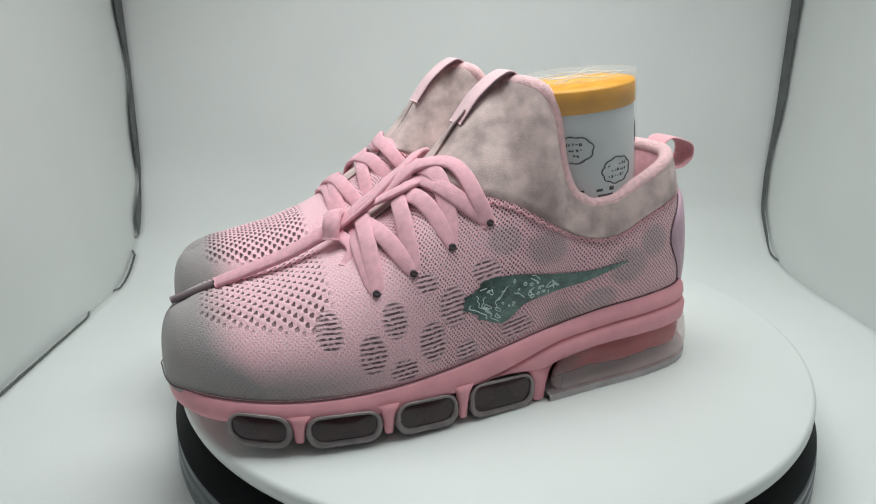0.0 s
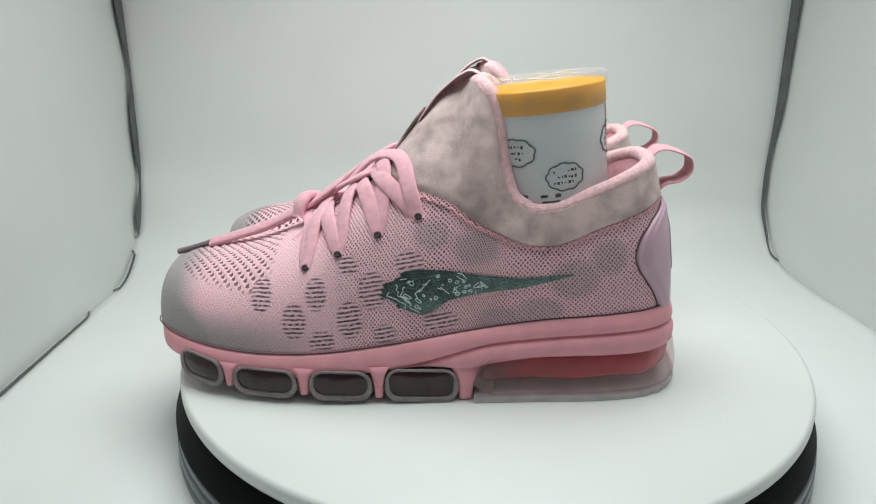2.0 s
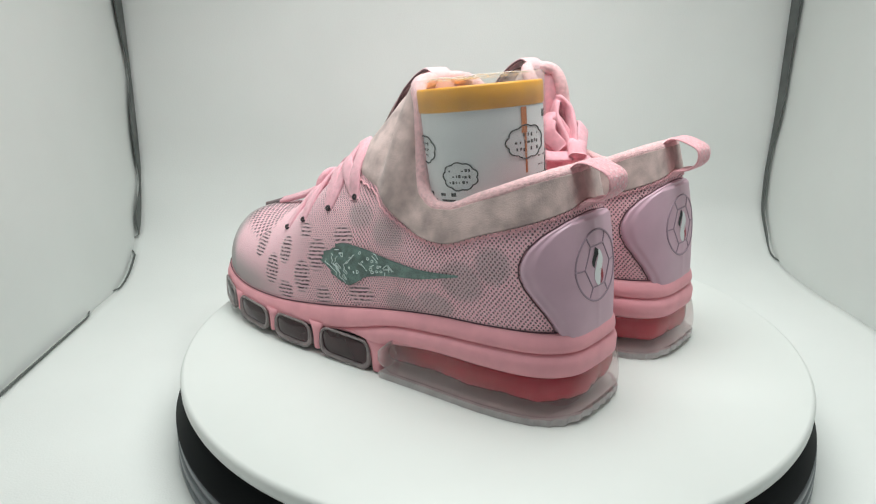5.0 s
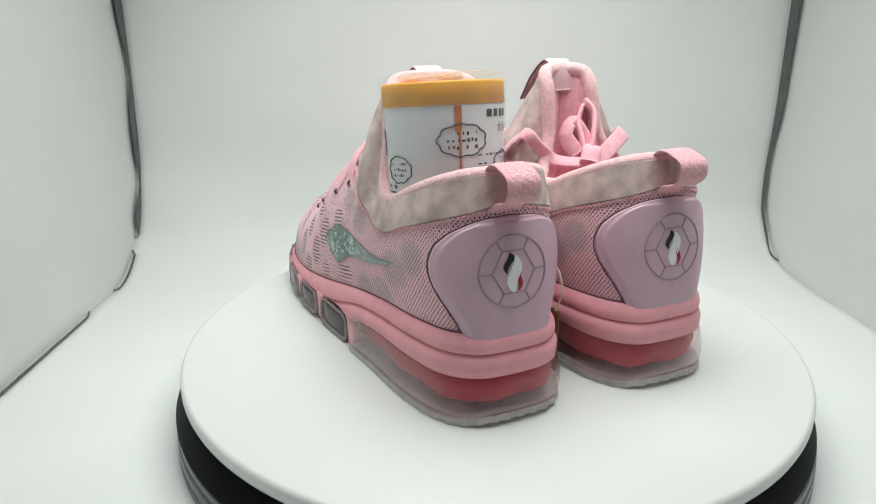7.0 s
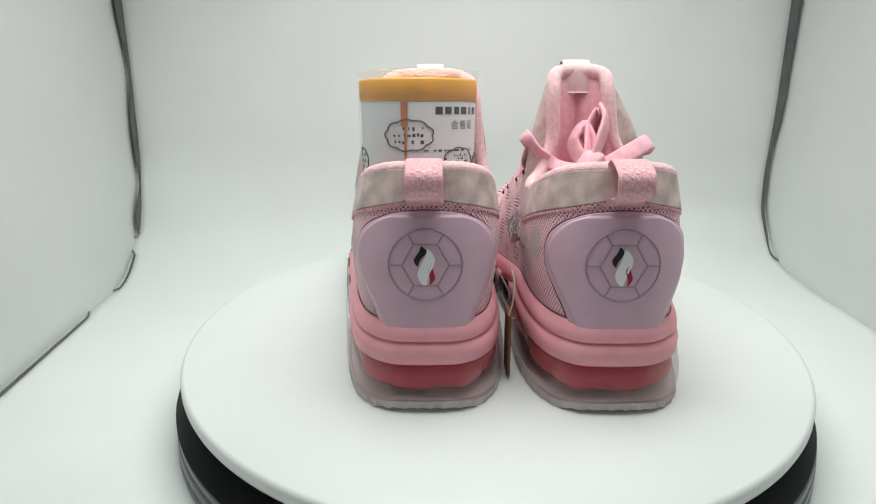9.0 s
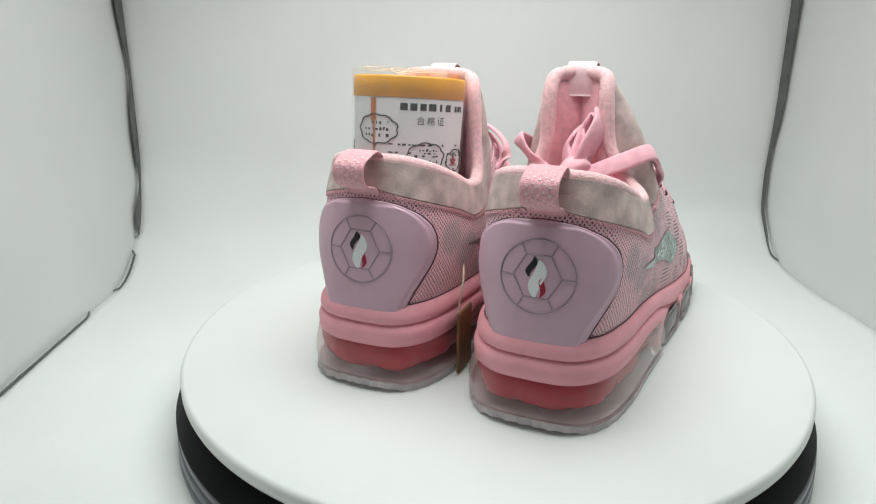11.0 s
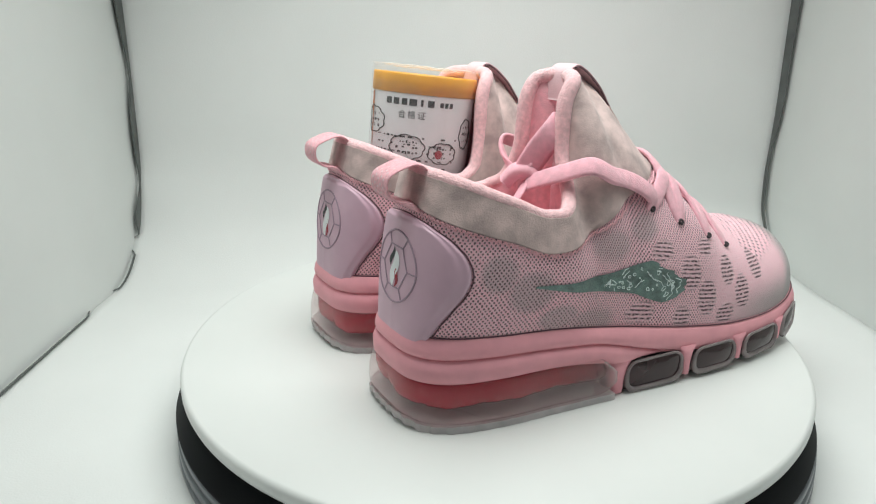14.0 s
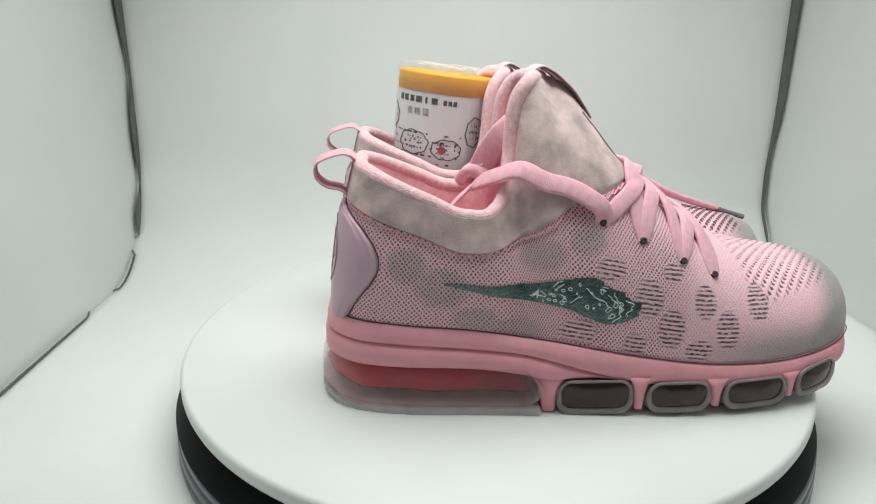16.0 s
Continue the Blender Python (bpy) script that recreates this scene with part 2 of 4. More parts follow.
def rail(points, n=40):
    """Smooth path through a few points."""
    P = np.asarray(points, float)
    s = np.concatenate([[0], np.cumsum(np.linalg.norm(np.diff(P, axis=0), axis=1))])
    t = np.linspace(0, s[-1], n)
    return np.stack([curve(s, P[:, k], t) for k in range(3)], 1)


def lathe(profile, n=160, centre=(0, 0)):
    V, m = [], len(profile)
    for i in range(n):
        a = 2 * math.pi * i / n
        V += [(centre[0] + r * math.cos(a), centre[1] + r * math.sin(a), z) for r, z in profile]
    return V, grid_faces(n, m, close_n=True)


# ---- light box ----
FLOOR = -0.040
LEAN = -0.13


def wall_x(side, y):
    return (-0.295 if side < 0 else 0.288) + LEAN * y


# sweep of the backdrop at its two edges: y and z along the sheet
def sweep(side, s):
    """s from 0 (front of the floor) to 1 (top of the back)."""
    if side < 0:
        ys, zs = (-0.42, -0.10, 0.085, 0.135, 0.160, 0.182, 0.206, 0.214, 0.219, 0.224), (FLOOR, FLOOR, FLOOR, -0.0395, -0.031, -0.012, 0.040, 0.10, 0.20, 0.43)
    else:
        ys, zs = (-0.42, -0.10, 0.12, 0.195, 0.241, 0.265, 0.277, 0.2755, 0.278, 0.281), (FLOOR, FLOOR, FLOOR, -0.0398, -0.033, -0.008, 0.030, 0.09, 0.20, 0.43)
    k = (0, 0.16, 0.3, 0.36, 0.41, 0.46, 0.56, 0.66, 0.8, 1.0)
    return curve(k, ys, s), curve(k, zs, s)


def light_box():
    n, m = 120, 60
    s = np.linspace(0, 1, n)
    yl, zl = sweep(-1, s)
    yr, zr = sweep(1, s)
    xl, xr = wall_x(-1, yl) - 0.005, wall_x(1, yr) + 0.005
    V = []
    for i in range(n):
        for j in range(m):
            f = j / (m - 1)
            V.append((xl[i] + (xr[i] - xl[i]) * f, yl[i] + (yr[i] - yl[i]) * f, zl[i] + (zr[i] - zl[i]) * f))
    back = obj("backdrop", V, grid_faces(n, m, flip=True), M_CLOTH)
    tagged(back, "seamless white cloth sweep of the photo light box", "backdrop", kind="structure")
    sol = back.modifiers.new("thickness", "SOLIDIFY")
    sol.thickness, sol.offset = 0.0015, -1
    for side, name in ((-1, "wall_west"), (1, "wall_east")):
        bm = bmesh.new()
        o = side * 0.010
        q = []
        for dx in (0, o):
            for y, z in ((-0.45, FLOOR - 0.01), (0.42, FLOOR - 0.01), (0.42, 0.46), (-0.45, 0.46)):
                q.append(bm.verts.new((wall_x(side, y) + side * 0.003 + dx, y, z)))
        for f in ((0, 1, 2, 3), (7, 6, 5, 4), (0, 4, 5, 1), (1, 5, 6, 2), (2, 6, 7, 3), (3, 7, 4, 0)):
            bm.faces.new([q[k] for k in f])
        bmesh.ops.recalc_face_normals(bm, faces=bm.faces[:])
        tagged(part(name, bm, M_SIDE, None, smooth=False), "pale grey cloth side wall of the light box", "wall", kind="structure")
    # dark strips paint the shaded gap at the sheet's two edges; visible width changes
    for side in (-1, 1):
        s = np.linspace(0.10, 1.0, 160)
        y, z = sweep(side, s)
        x = wall_x(side, y) - side * 0.0012
        P = np.stack([x, y, z + 0.001], 1)
        if side < 0:
            w = curve((0.1, 0.2, 0.275, 0.31, 0.34, 0.385, 0.42, 0.44, 0.47, 0.5, 0.55, 0.60, 0.66, 0.70, 0.78, 1.0),
                      (0.0028, 0.0024, 0.0012, 0.0002, 0.0002, 0.0022, 0.0034, 0.0005, 0.0010, 0.0062, 0.0012, 0.0050, 0.0052, 0.0020, 0.0075, 0.0090), s)
        else:
            w = curve((0.1, 0.25, 0.272, 0.286, 0.36, 0.41, 0.45, 0.5, 0.56, 0.62, 0.68, 0.72, 0.8, 1.0),
                      (0.0022, 0.0016, 0.0012, 0.0002, 0.0002, 0.0006, 0.0030, 0.0042, 0.0045, 0.0046, 0.0090, 0.0095, 0.0120, 0.0125), s)
        x = x + side * 0.006 * (1 - smooth01((w - 0.0002) / 0.0006))
        P[:, 0] = x
        rise = smooth01((z + 0.034) / 0.02)
        yq = y - w * (1.8 if side < 0 else 1.2) * rise
        Q = np.stack([x + wall_x(side, yq) - wall_x(side, y), yq, z + 0.001 + (1 - rise) * (0.0006 + w * 0.4)], 1)
        V = np.stack([P, Q, Q + np.array([side * 0.0012, 0, 0]), P + np.array([side * 0.0012, 0, 0])], 1).reshape(-1, 3)
        tagged(obj("edge_binding", V, grid_faces(160, 4, close_m=True), M_GAP_SHADE, smooth=False), "dark grey strip painting the shaded gap along the backdrop edge", "trim", "backdrop edges", "structure")
    # roof of the box with the lamp panel, and the room behind the camera
    bm = bmesh.new()
    bmesh.ops.create_cube(bm, size=1.0, matrix=Matrix.Translation((0, -0.02, 0.465)) @ Matrix.Diagonal((0.9, 0.95, 0.01, 1)))
    tagged(part("ceiling", bm, M_SIDE, None, smooth=False), "white cloth roof of the light box", "ceiling", kind="structure")


light_box()


# ---- turntable ----
def turntable():
    base = new("turntable")
    tagged(base, "round black and grey motor turntable standing on white cloth", "turntable")
    V, F = lathe([(0.150, -0.0085), (0.1675, -0.0085), (0.1685, -0.0092), (0.1695, -0.0110), (0.1755, -0.0215), (0.1755, -0.0230), (0.1750, -0.0240), (0.172, -0.0242)], 220, (-0.0025, 0))
    obj("black_rim", V, F, M_BLACK, base)
    V, F = lathe([(0.160, -0.0236), (0.1748, -0.0241), (0.1756, -0.0246), (0.1758, -0.0280), (0.1748, -0.0284), (0.1748, -0.0296), (0.1762, -0.0300), (0.1765, -0.0345), (0.1754, -0.0350), (0.1754, -0.0362), (0.1766, -0.0366), (0.1768, FLOOR), (0.120, FLOOR)], 220, (-0.002, 0))
    obj("grey_foot", V, F, M_GREYBASE, base)
    plate = new("round_plate")
    tagged(plate, "glossy white plastic disc turning on the black turntable", "plate")
    V, F = lathe([(0.0, -0.0080), (0.1690, -0.0080), (0.1711, -0.0072), (0.1717, -0.0055), (0.1717, -0.0022), (0.1709, -0.0006), (0.1693, 0.0), (0.10, 0.0), (0.0, 0.0)], 260)
    obj("disc", V, F, M_PLATE, plate)
    return plate


plate = turntable()


# ---- trainers ----
# half outline of the upper at the midsole: station, length, outer and inner half width
ST = (0, .08, .16, .26, .36, .46, .58, .68, .77, .85, .92, .97, 1)
BX = (-.0025, -.0008, .0085, .0310, .060, .090, .134, .168, .200, .226, .246, .2565, .2600)
BO = (.002, .0165, .0270, .0343, .0382, .0425, .0495, .0530, .0515, .0445, .0320, .0165, -.003)
BI = (.002, -.0138, -.0235, -.0298, -.0313, -.0305, -.0345, -.0400, -.0435, -.0415, -.0335, -.0200, -.003)
BZ = (.0405, .0405, .0402, .0390, .0370, .0330, .0255, .0215, .0205, .0215, .0225, .0215, .0205)
# rim of the opening, then the crest of tongue, vamp and toe
TS = (0, .08, .16, .26, .34, .39, .415, .435, .455, .475, .5, .52, .55, .58, .63, .68, .77, .85, .92, 1)
TX = (.0095, .0116, .0200, .0390, .057, .0695, .0765, .0808, .0838, .0895, .0980, .1055, .1145, .1245, .1435, .1665, .200, .224, .240, .2490)
TY_NARROW = (.002, .0160, .0265, .0330, .0350, .0335, .0260, .0180, .0160, .0140, 0, 0, 0, 0, 0, 0, 0, 0, 0, 0)
TY_WIDE = (.002, .0160, .0265, .0330, .0355, .0350, .0325, .0290, .0262, .0215, 0, 0, 0, 0, 0, 0, 0, 0, 0, 0)
FIT = {"rim": TY_WIDE, "shift": 0.0, "tall": 0.0}
TZ = (.110, .1095, .106, .098, .0912, .0925, .0985, .1130, .1345, .1440, .1452, .1420, .1315, .1170, .0965, .0805, .0645, .0588, .0560, .0515)
# lower edge of the fleece collar
CS = (0, .16, .26, .34, .40, .46, .50, .55, .585, .605)
CZ = (.098, .090, .0825, .0755, .077, .085, .093, .0985, .102, .1035)


def upper(q, v):
    """Point of the upper: q from -1 (inner toe) over 0 (heel) to 1 (outer toe), v from the midsole (0) to the rim or crest (1)."""
    q, v = np.broadcast_arrays(np.asarray(q, float), np.asarray(v, float))
    p, s = np.abs(q), np.sign(q) + (q == 0)
    by = np.where(q >= 0, curve(ST, BO, p), curve(ST, BI, p))
    bx, bz = curve(ST, BX, p), curve(ST, BZ, p)
    ty = curve(TS, FIT["rim"], p)
    ty = np.where(q >= 0, ty, -ty * 0.92 + 0.004 * np.clip(1 - p * 12, 0, 1))
    ty = np.where(p < .5, ty, 0)
    ty = ty - FIT["shift"] * smooth01((p - .40) / .06) - 0.001 * smooth01((p - .6) / .4)
    tx, tz = curve(TS, TX, p), curve(TS, TZ, p)
    tz = tz + FIT["tall"] * smooth01((tz - .115) / .025)
    k = smooth01((p - .40) / .12)
    th = v * np.pi / 2
    e = 0.86 - 0.03 * smooth01((p - .85) / .15)
    ridge = e + 0.95 * smooth01((p - .43) / .06) * (1 - smooth01((p - .54) / .09))
    g = k * (1 - np.maximum(np.cos(th), 0) ** ridge) + (1 - k) * (v ** 1.7)
    h = k * np.sin(th) ** e + (1 - k) * v
    bulge = (1 - k) * 0.0035 * np.sin(np.pi * v) * np.clip((p - .04) / .12, 0, 1)
    dip = 0.0022 * np.exp(-(p / .19) ** 4) * np.sin(np.pi * v)
    x = bx + (tx - bx) * (k * (1 - np.cos(th) ** e) + (1 - k) * v) - dip
    y = by + (ty - by) * g + s * bulge
    z = bz + (tz - bz) * h
    return np.stack([x, y, z], -1)


def upper_n(q, v):
    a = upper(np.clip(q + 2e-3, -1, 1), v) - upper(np.clip(q - 2e-3, -1, 1), v)
    b = upper(q, np.clip(v + 5e-3, 0, 1)) - upper(q, np.clip(v - 5e-3, 0, 1))
    n = np.cross(a, b)
    n /= np.maximum(np.linalg.norm(n, axis=-1, keepdims=True), 1e-12)
    c = upper(q, v) - np.array([0.10, 0.003, 0.05])
    flip = np.sign((n[..., 1:2] * c[..., 1:2] + n[..., 2:3] * 0.03 + n[..., 0:1] * c[..., 0:1] * 0.4))
    return n * np.where(flip == 0, 1, flip)


def v_at(p, z):
    """Height parameter at which the upper reaches z."""
    p, z = np.ravel(p), np.ravel(z)
    vv = np.linspace(0, 1, 60)
    zs = upper(np.repeat(p[:, None], 60, 1), np.repeat(vv[None], len(p), 0))[..., 2]
    return np.array([np.interp(zi, row, vv) for zi, row in zip(z, zs)])


def find(a, b, side, axes):
    """Places on one flank of the upper whose two coordinates (axes) are a and b: points and normals."""
    a, b = np.ravel(np.asarray(a, float)), np.ravel(np.asarray(b, float))
    g, h = np.meshgrid(np.linspace(.02, .98, 90), np.linspace(.0, .995, 50), indexing="ij")
    G = upper(side * g, h).reshape(-1, 3)[:, axes]
    T = np.stack([a, b], 1)
    k = np.array([np.argmin(((G - t) ** 2).sum(1)) for t in T])
    q, v = g.ravel()[k].copy(), h.ravel()[k].copy()
    for _ in range(5):
        P = upper(side * q, v)[:, axes]
        Jq = (upper(side * (q + 1e-4), v)[:, axes] - P) / 1e-4
        Jv = (upper(side * q, v + 1e-4)[:, axes] - P) / 1e-4
        E = T - P
        det = Jq[:, 0] * Jv[:, 1] - Jq[:, 1] * Jv[:, 0]
        det = np.where(np.abs(det) < 1e-7, 1e-7, det)
        q = np.clip(q + np.clip((E[:, 0] * Jv[:, 1] - E[:, 1] * Jv[:, 0]) / det, -.05, .05), .005, .995)
        v = np.clip(v + np.clip((Jq[:, 0] * E[:, 1] - Jq[:, 1] * E[:, 0]) / det, -.08, .08), 0, .998)
    return upper(side * q, v), upper_n(side * q, v)


def patch(qs, lo, hi, nv, off, name, material, parent, label="", edge=0.0):
    """Sheet that lies off metres outside the upper, between lo and hi; edge turns its rims down onto the upper."""
    vv = np.linspace(0, 1, nv)
    Q = np.repeat(qs[:, None], nv, 1)
    Vv = lo[:, None] + (hi - lo)[:, None] * vv[None]
    P, N = upper(Q, Vv), upper_n(Q, Vv)
    o = np.full(Q.shape, off)
    if edge:
        o[:, 0] = o[:, -1] = -0.0004
        o[0], o[-1] = -0.0004, -0.0004
    P = P + N * o[..., None]
    return obj(name, P.reshape(-1, 3), grid_faces(len(qs), nv), material, parent, label)


# ventilation ovals on the side: length, height and half axes
OVALS = ((.1900, .0490, .0052, .0072), (.1735, .0390, .0055, .0085), (.1470, .0405, .0058, .0090), (.1630, .0520, .0050, .0072),
         (.1370, .0545, .0060, .0085), (.1600, .0300, .0060, .0050), (.1310, .0330, .0050, .0055), (.1200, .0675, .0065, .0050),
         (.1480, .0655, .0045, .0040), (.1030, .0400, .0055, .0040), (.1080, .0390, .0060, .0050))
BLOTCH = ((.0900, .0740, .0100, .0070), (.0450, .0600, .0110, .0090), (.0780, .0400, .0120, .0060), (.1100, .0790, .0080, .0060),
          (.0300, .0700, .0080, .0080), (.0600, .0450, .0100, .0060))


def build_upper(shoe):
    nq, nv = 520, 96
    qs = np.sin(np.linspace(-1, 1, nq) * np.pi / 2 * 0.80) / np.sin(np.pi / 2 * 0.80)
    vs = np.linspace(0, 1, nv)
    Q, Vv = np.meshgrid(qs, vs, indexing="ij")
    P = upper(Q, Vv)
    N = upper_n(Q, Vv)
    X, Y, Z = P[..., 0], P[..., 1], P[..., 2]
    ab = np.abs(Q)
    grey = 0.98 * smooth01((X - .215 - .010 * (Z - .03) / .03) / .022) + 0.85 * smooth01((X - .145) / .06) * smooth01((.043 - Z) / .016)
    oval = np.zeros_like(X)
    for cx, cz, rx, rz in OVALS:
        d = ((X - cx) / rx) ** 2 + ((Z - cz) / rz) ** 2
        oval = np.maximum(oval, smooth01((1.25 - d) / .45))
    for cx, cz, rx, rz in BLOTCH:
        d = ((X - cx) / rx) ** 2 + ((Z - cz) / rz) ** 2
        grey = np.maximum(grey, 0.48 * smooth01((1.6 - d) / 1.1))
    grey = np.maximum(grey, 0.22 * oval)
    solid = smooth01((X - .135 - .5 * np.maximum(Z - .05, 0)) / .025)
    toebox = smooth01((X - .185) / .006) * smooth01((.243 - X) / .006) * smooth01((Z - .048 + (.215 - X) * .05) / .005)
    holes = np.clip(1 - .85 * solid, 0, 1) * (1 - oval)
    holes = np.maximum(holes * (1 - toebox), 0.16 * (1 - oval) * (1 - toebox))
    holes *= 1 - 0.8 * smooth01((X - .238) / .012)
    # raised rows of the toe mesh
    P = P + N * (0.0006 * toebox * np.sin(X / .0044 * 2 * np.pi) * np.sin(Y / .0050 * 2 * np.pi))[..., None]
    ob = obj("knit_upper", P.reshape(-1, 3), grid_faces(nq, nv), M_KNIT, shoe, "pink and grey knitted mesh upper")
    me = ob.data
    att = me.color_attributes.new("dye", "FLOAT_COLOR", "POINT")
    buf = np.stack([np.clip(grey, 0, 1), oval, holes, toebox * (1 - oval)], -1).astype(np.float32)
    att.data.foreach_set("color", buf.ravel())
    du = np.concatenate([[0], np.cumsum(np.linalg.norm(np.diff(upper(qs, np.full(nq, .3)), axis=0), axis=1))])
    dv = np.concatenate([np.zeros((nq, 1)), np.cumsum(np.linalg.norm(np.diff(P, axis=1), axis=2), axis=1)], 1)
    UV = np.stack([np.repeat(du[:, None], nv, 1), dv], -1).reshape(-1, 2)
    layer = me.uv_layers.new(name="weave")
    idx = np.empty(len(me.loops), dtype=np.int32)
    me.loops.foreach_get("vertex_index", idx)
    layer.data.foreach_set("uv", UV[idx].astype(np.float32).ravel())
    return ob


def top_points(X, Y, lift=0.0):
    """Points of the upper seen from above, for laces: length and lateral place."""
    X, Y = np.ravel(np.asarray(X, float)), np.ravel(np.asarray(Y, float))
    mid = -FIT["shift"] - 0.001 * smooth01((X - .150) / .11)
    P1, N1 = find(X, np.maximum(Y, mid + 1e-4), 1, [0, 1])
    P2, N2 = find(X, np.minimum(Y, mid - 1e-4), -1, [0, 1])
    P, N = np.where((Y >= mid)[:, None], P1, P2), np.where((Y >= mid)[:, None], N1, N2)
    return P + N * lift, N


def sole_y(X, side, out=0.0):
    """Outline of the sole unit: rounded heel and toe round the upper's outline."""
    t = np.linspace(0, 1, 400)
    return np.interp(X, curve(ST, BX, t), curve(ST, BO if side > 0 else BI, t)) + side * out


def outline(out, n=240):
    """Closed outline of the upper's foot, pushed out by some metres: points and stations."""
    q = np.linspace(-1, 1, n, endpoint=False)
    q = np.sign(q) * np.abs(q) ** 0.9
    p = np.abs(q)
    P = np.stack([curve(ST, BX, p), np.where(q >= 0, curve(ST, BO, p), curve(ST, BI, p))], 1)
    tan = np.roll(P, -1, 0) - np.roll(P, 1, 0)
    nrm = np.stack([-tan[:, 1], tan[:, 0]], 1)
    nrm /= np.linalg.norm(nrm, axis=1, keepdims=True)
    c = P - np.array([.12, 0])
    nrm *= np.sign((nrm * c).sum(1, keepdims=True))
    nrm[0] = (1, 0)
    return P, nrm, p


def bottom_z(X):
    return curve((-.02, -.012, .0, .17, .20, .225, .245, .258, .27), (.005, .002, 0, 0, .0008, .0035, .0075, .0110, .0140), X)


def ring_loft(rows, name, material, parent, label="", cap=True):
    """Bands round the outline: rows of (push out, height function of length and station)."""
    V = []
    n = 240
    for out, zf in rows:
        P, nrm, p = outline(0, n)
        o = out(P[:, 0]) if callable(out) else out
        XY = P + nrm * np.reshape(o, (-1, 1))
        V.append(np.column_stack([XY, zf(P[:, 0], p)]))
    V = np.stack(V, 1)
    m = len(rows)
    F = grid_faces(n, m, close_n=True)
    if cap:
        F += [tuple(i * m for i in range(n)), tuple(i * m + m - 1 for i in reversed(range(n)))]
    ob = obj(name, V.reshape(-1, 3), F, material, parent, label)
    bm = bmesh.new()
    bm.from_mesh(ob.data)
    bmesh.ops.recalc_face_normals(bm, faces=bm.faces[:])
    bm.to_mesh(ob.data)
    bm.free()
    return ob


def mid_top(X, p):
    return curve(ST, BZ, p) + 0.0020


def mid_low(X, p):
    return curve((-.02, .0, .085, .094, .105, .134, .168, .206, .23, .25, .27), (.0240, .0230, .0190, .0170, .0178, .0166, .0156, .0154, .0160, .0165, .0168), X)


def build_sole(shoe):
    crease = lambda X: curve((-.02, .0, .06, .085, .105, .125, .28), (.0340, .0335, .0308, .0280, .0225, .0172, .0158), X)
    # upper pink band, bulging, with a lip against the knit
    nose = lambda a: (lambda X: a * (1 - .22 * smooth01((X - .10) / .03)) * (1 - .80 * smooth01((X - .235) / .022)) - .0014 * smooth01((X - .245) / .012))
    heel = lambda a, b: (lambda X: (b + (a - b) * (1 - smooth01((X - .09) / .03))) * (1 - .8 * smooth01((X - .235) / .022)) - .0022 * smooth01((X - .245) / .012))
    ring_loft([(-.006, mid_top), (nose(.0004), lambda X, p: mid_top(X, p) + .0004), (nose(.0022), lambda X, p: mid_top(X, p) - .0012),
               (nose(.0036), lambda X, p: mid_top(X, p) * .62 + crease(X) * .38), (nose(.0042), lambda X, p: mid_top(X, p) * .3 + crease(X) * .7),
               (nose(.0038), lambda X, p: crease(X) + .0010), (nose(.0026), lambda X, p: np.maximum(crease(X), mid_low(X, p)))],
              "midsole", M_FOAM, shoe, "pink foam midsole")
    # lower heel band under the crease
    ring_loft([(heel(.0024, .0020), lambda X, p: np.maximum(crease(X), mid_low(X, p)) + .0002), (heel(.0042, .0026), lambda X, p: np.maximum(crease(X) - .0012, mid_low(X, p))),
               (heel(.0054, .0028), lambda X, p: np.maximum(crease(X) * .6 + mid_low(X, p) * .4, mid_low(X, p))), (heel(.0052, .0026), lambda X, p: mid_low(X, p) + .0008),
               (heel(.0040, .0020), lambda X, p: mid_low(X, p) - .0004), (-.004, lambda X, p: mid_low(X, p) - .0004)],
              "midsole_carrier", M_FOAM, shoe, "lower pink foam carrier band")
    P, nrm, st = outline(0, 240)
    line = np.column_stack([P + nrm * .0007, mid_top(P[:, 0], st) + .0004])
    V, F = tube(line, .0003, closed=True, m=6)
    obj("sole_seam", V, F, M_SEAM, shoe, "dark seam between knit and midsole")
    # air units
    spans = ((.2345, .2085), (.2040, .1715), (.1665, .1365), (.1315, .0965))
    for x1, x0 in spans:
        build_pod(shoe, x0, x1)
    # pillars between the pods
    for x in (.0935, .1340, .1690, .2062):
        for side in (1, -1):
            y = sole_y(x, side, side * 0)
            w = .0052 if x > .1 else .0085
            top, low = float(mid_low(x, np.interp(x, BX, ST))) + .002, float(bottom_z(x)) + .0045
            V = []
            for k, (dz, f) in enumerate(((0, 1.9), (.25, 1.25), (.6, .85), (1.0, .7))):
                z = top + (low - top) * dz
                for dx, dy in ((-w * f, .0036), (-w * f * .5, .0046), (w * f * .5, .0046), (w * f, .0036), (w * f * .6, -.006), (-w * f * .6, -.006)):
                    xx = x + dx * .5
                    V.append((xx, sole_y(xx, side) + side * dy, z))
            F = grid_faces(4, 6, close_m=True) + [tuple(range(6)), tuple(18 + i for i in reversed(range(6)))]
            obj("pillar", V, F, M_FOAM, shoe)
    build_heel_air(shoe)


def rounded(x0, x1, z0, z1, r, n=64):
    """Rounded rectangle in length and height."""
    pts = []
    for cx, cz, a0 in ((x1 - r, z1 - r, 0), (x0 + r, z1 - r, 90), (x0 + r, z0 + r, 180), (x1 - r, z0 + r, 270)):
        for k in range(n // 4):
            a = radians(a0 + 90 * k / (n // 4 - 1))
            pts.append((cx + r * math.cos(a), cz + r * math.sin(a)))
    return np.array(pts)


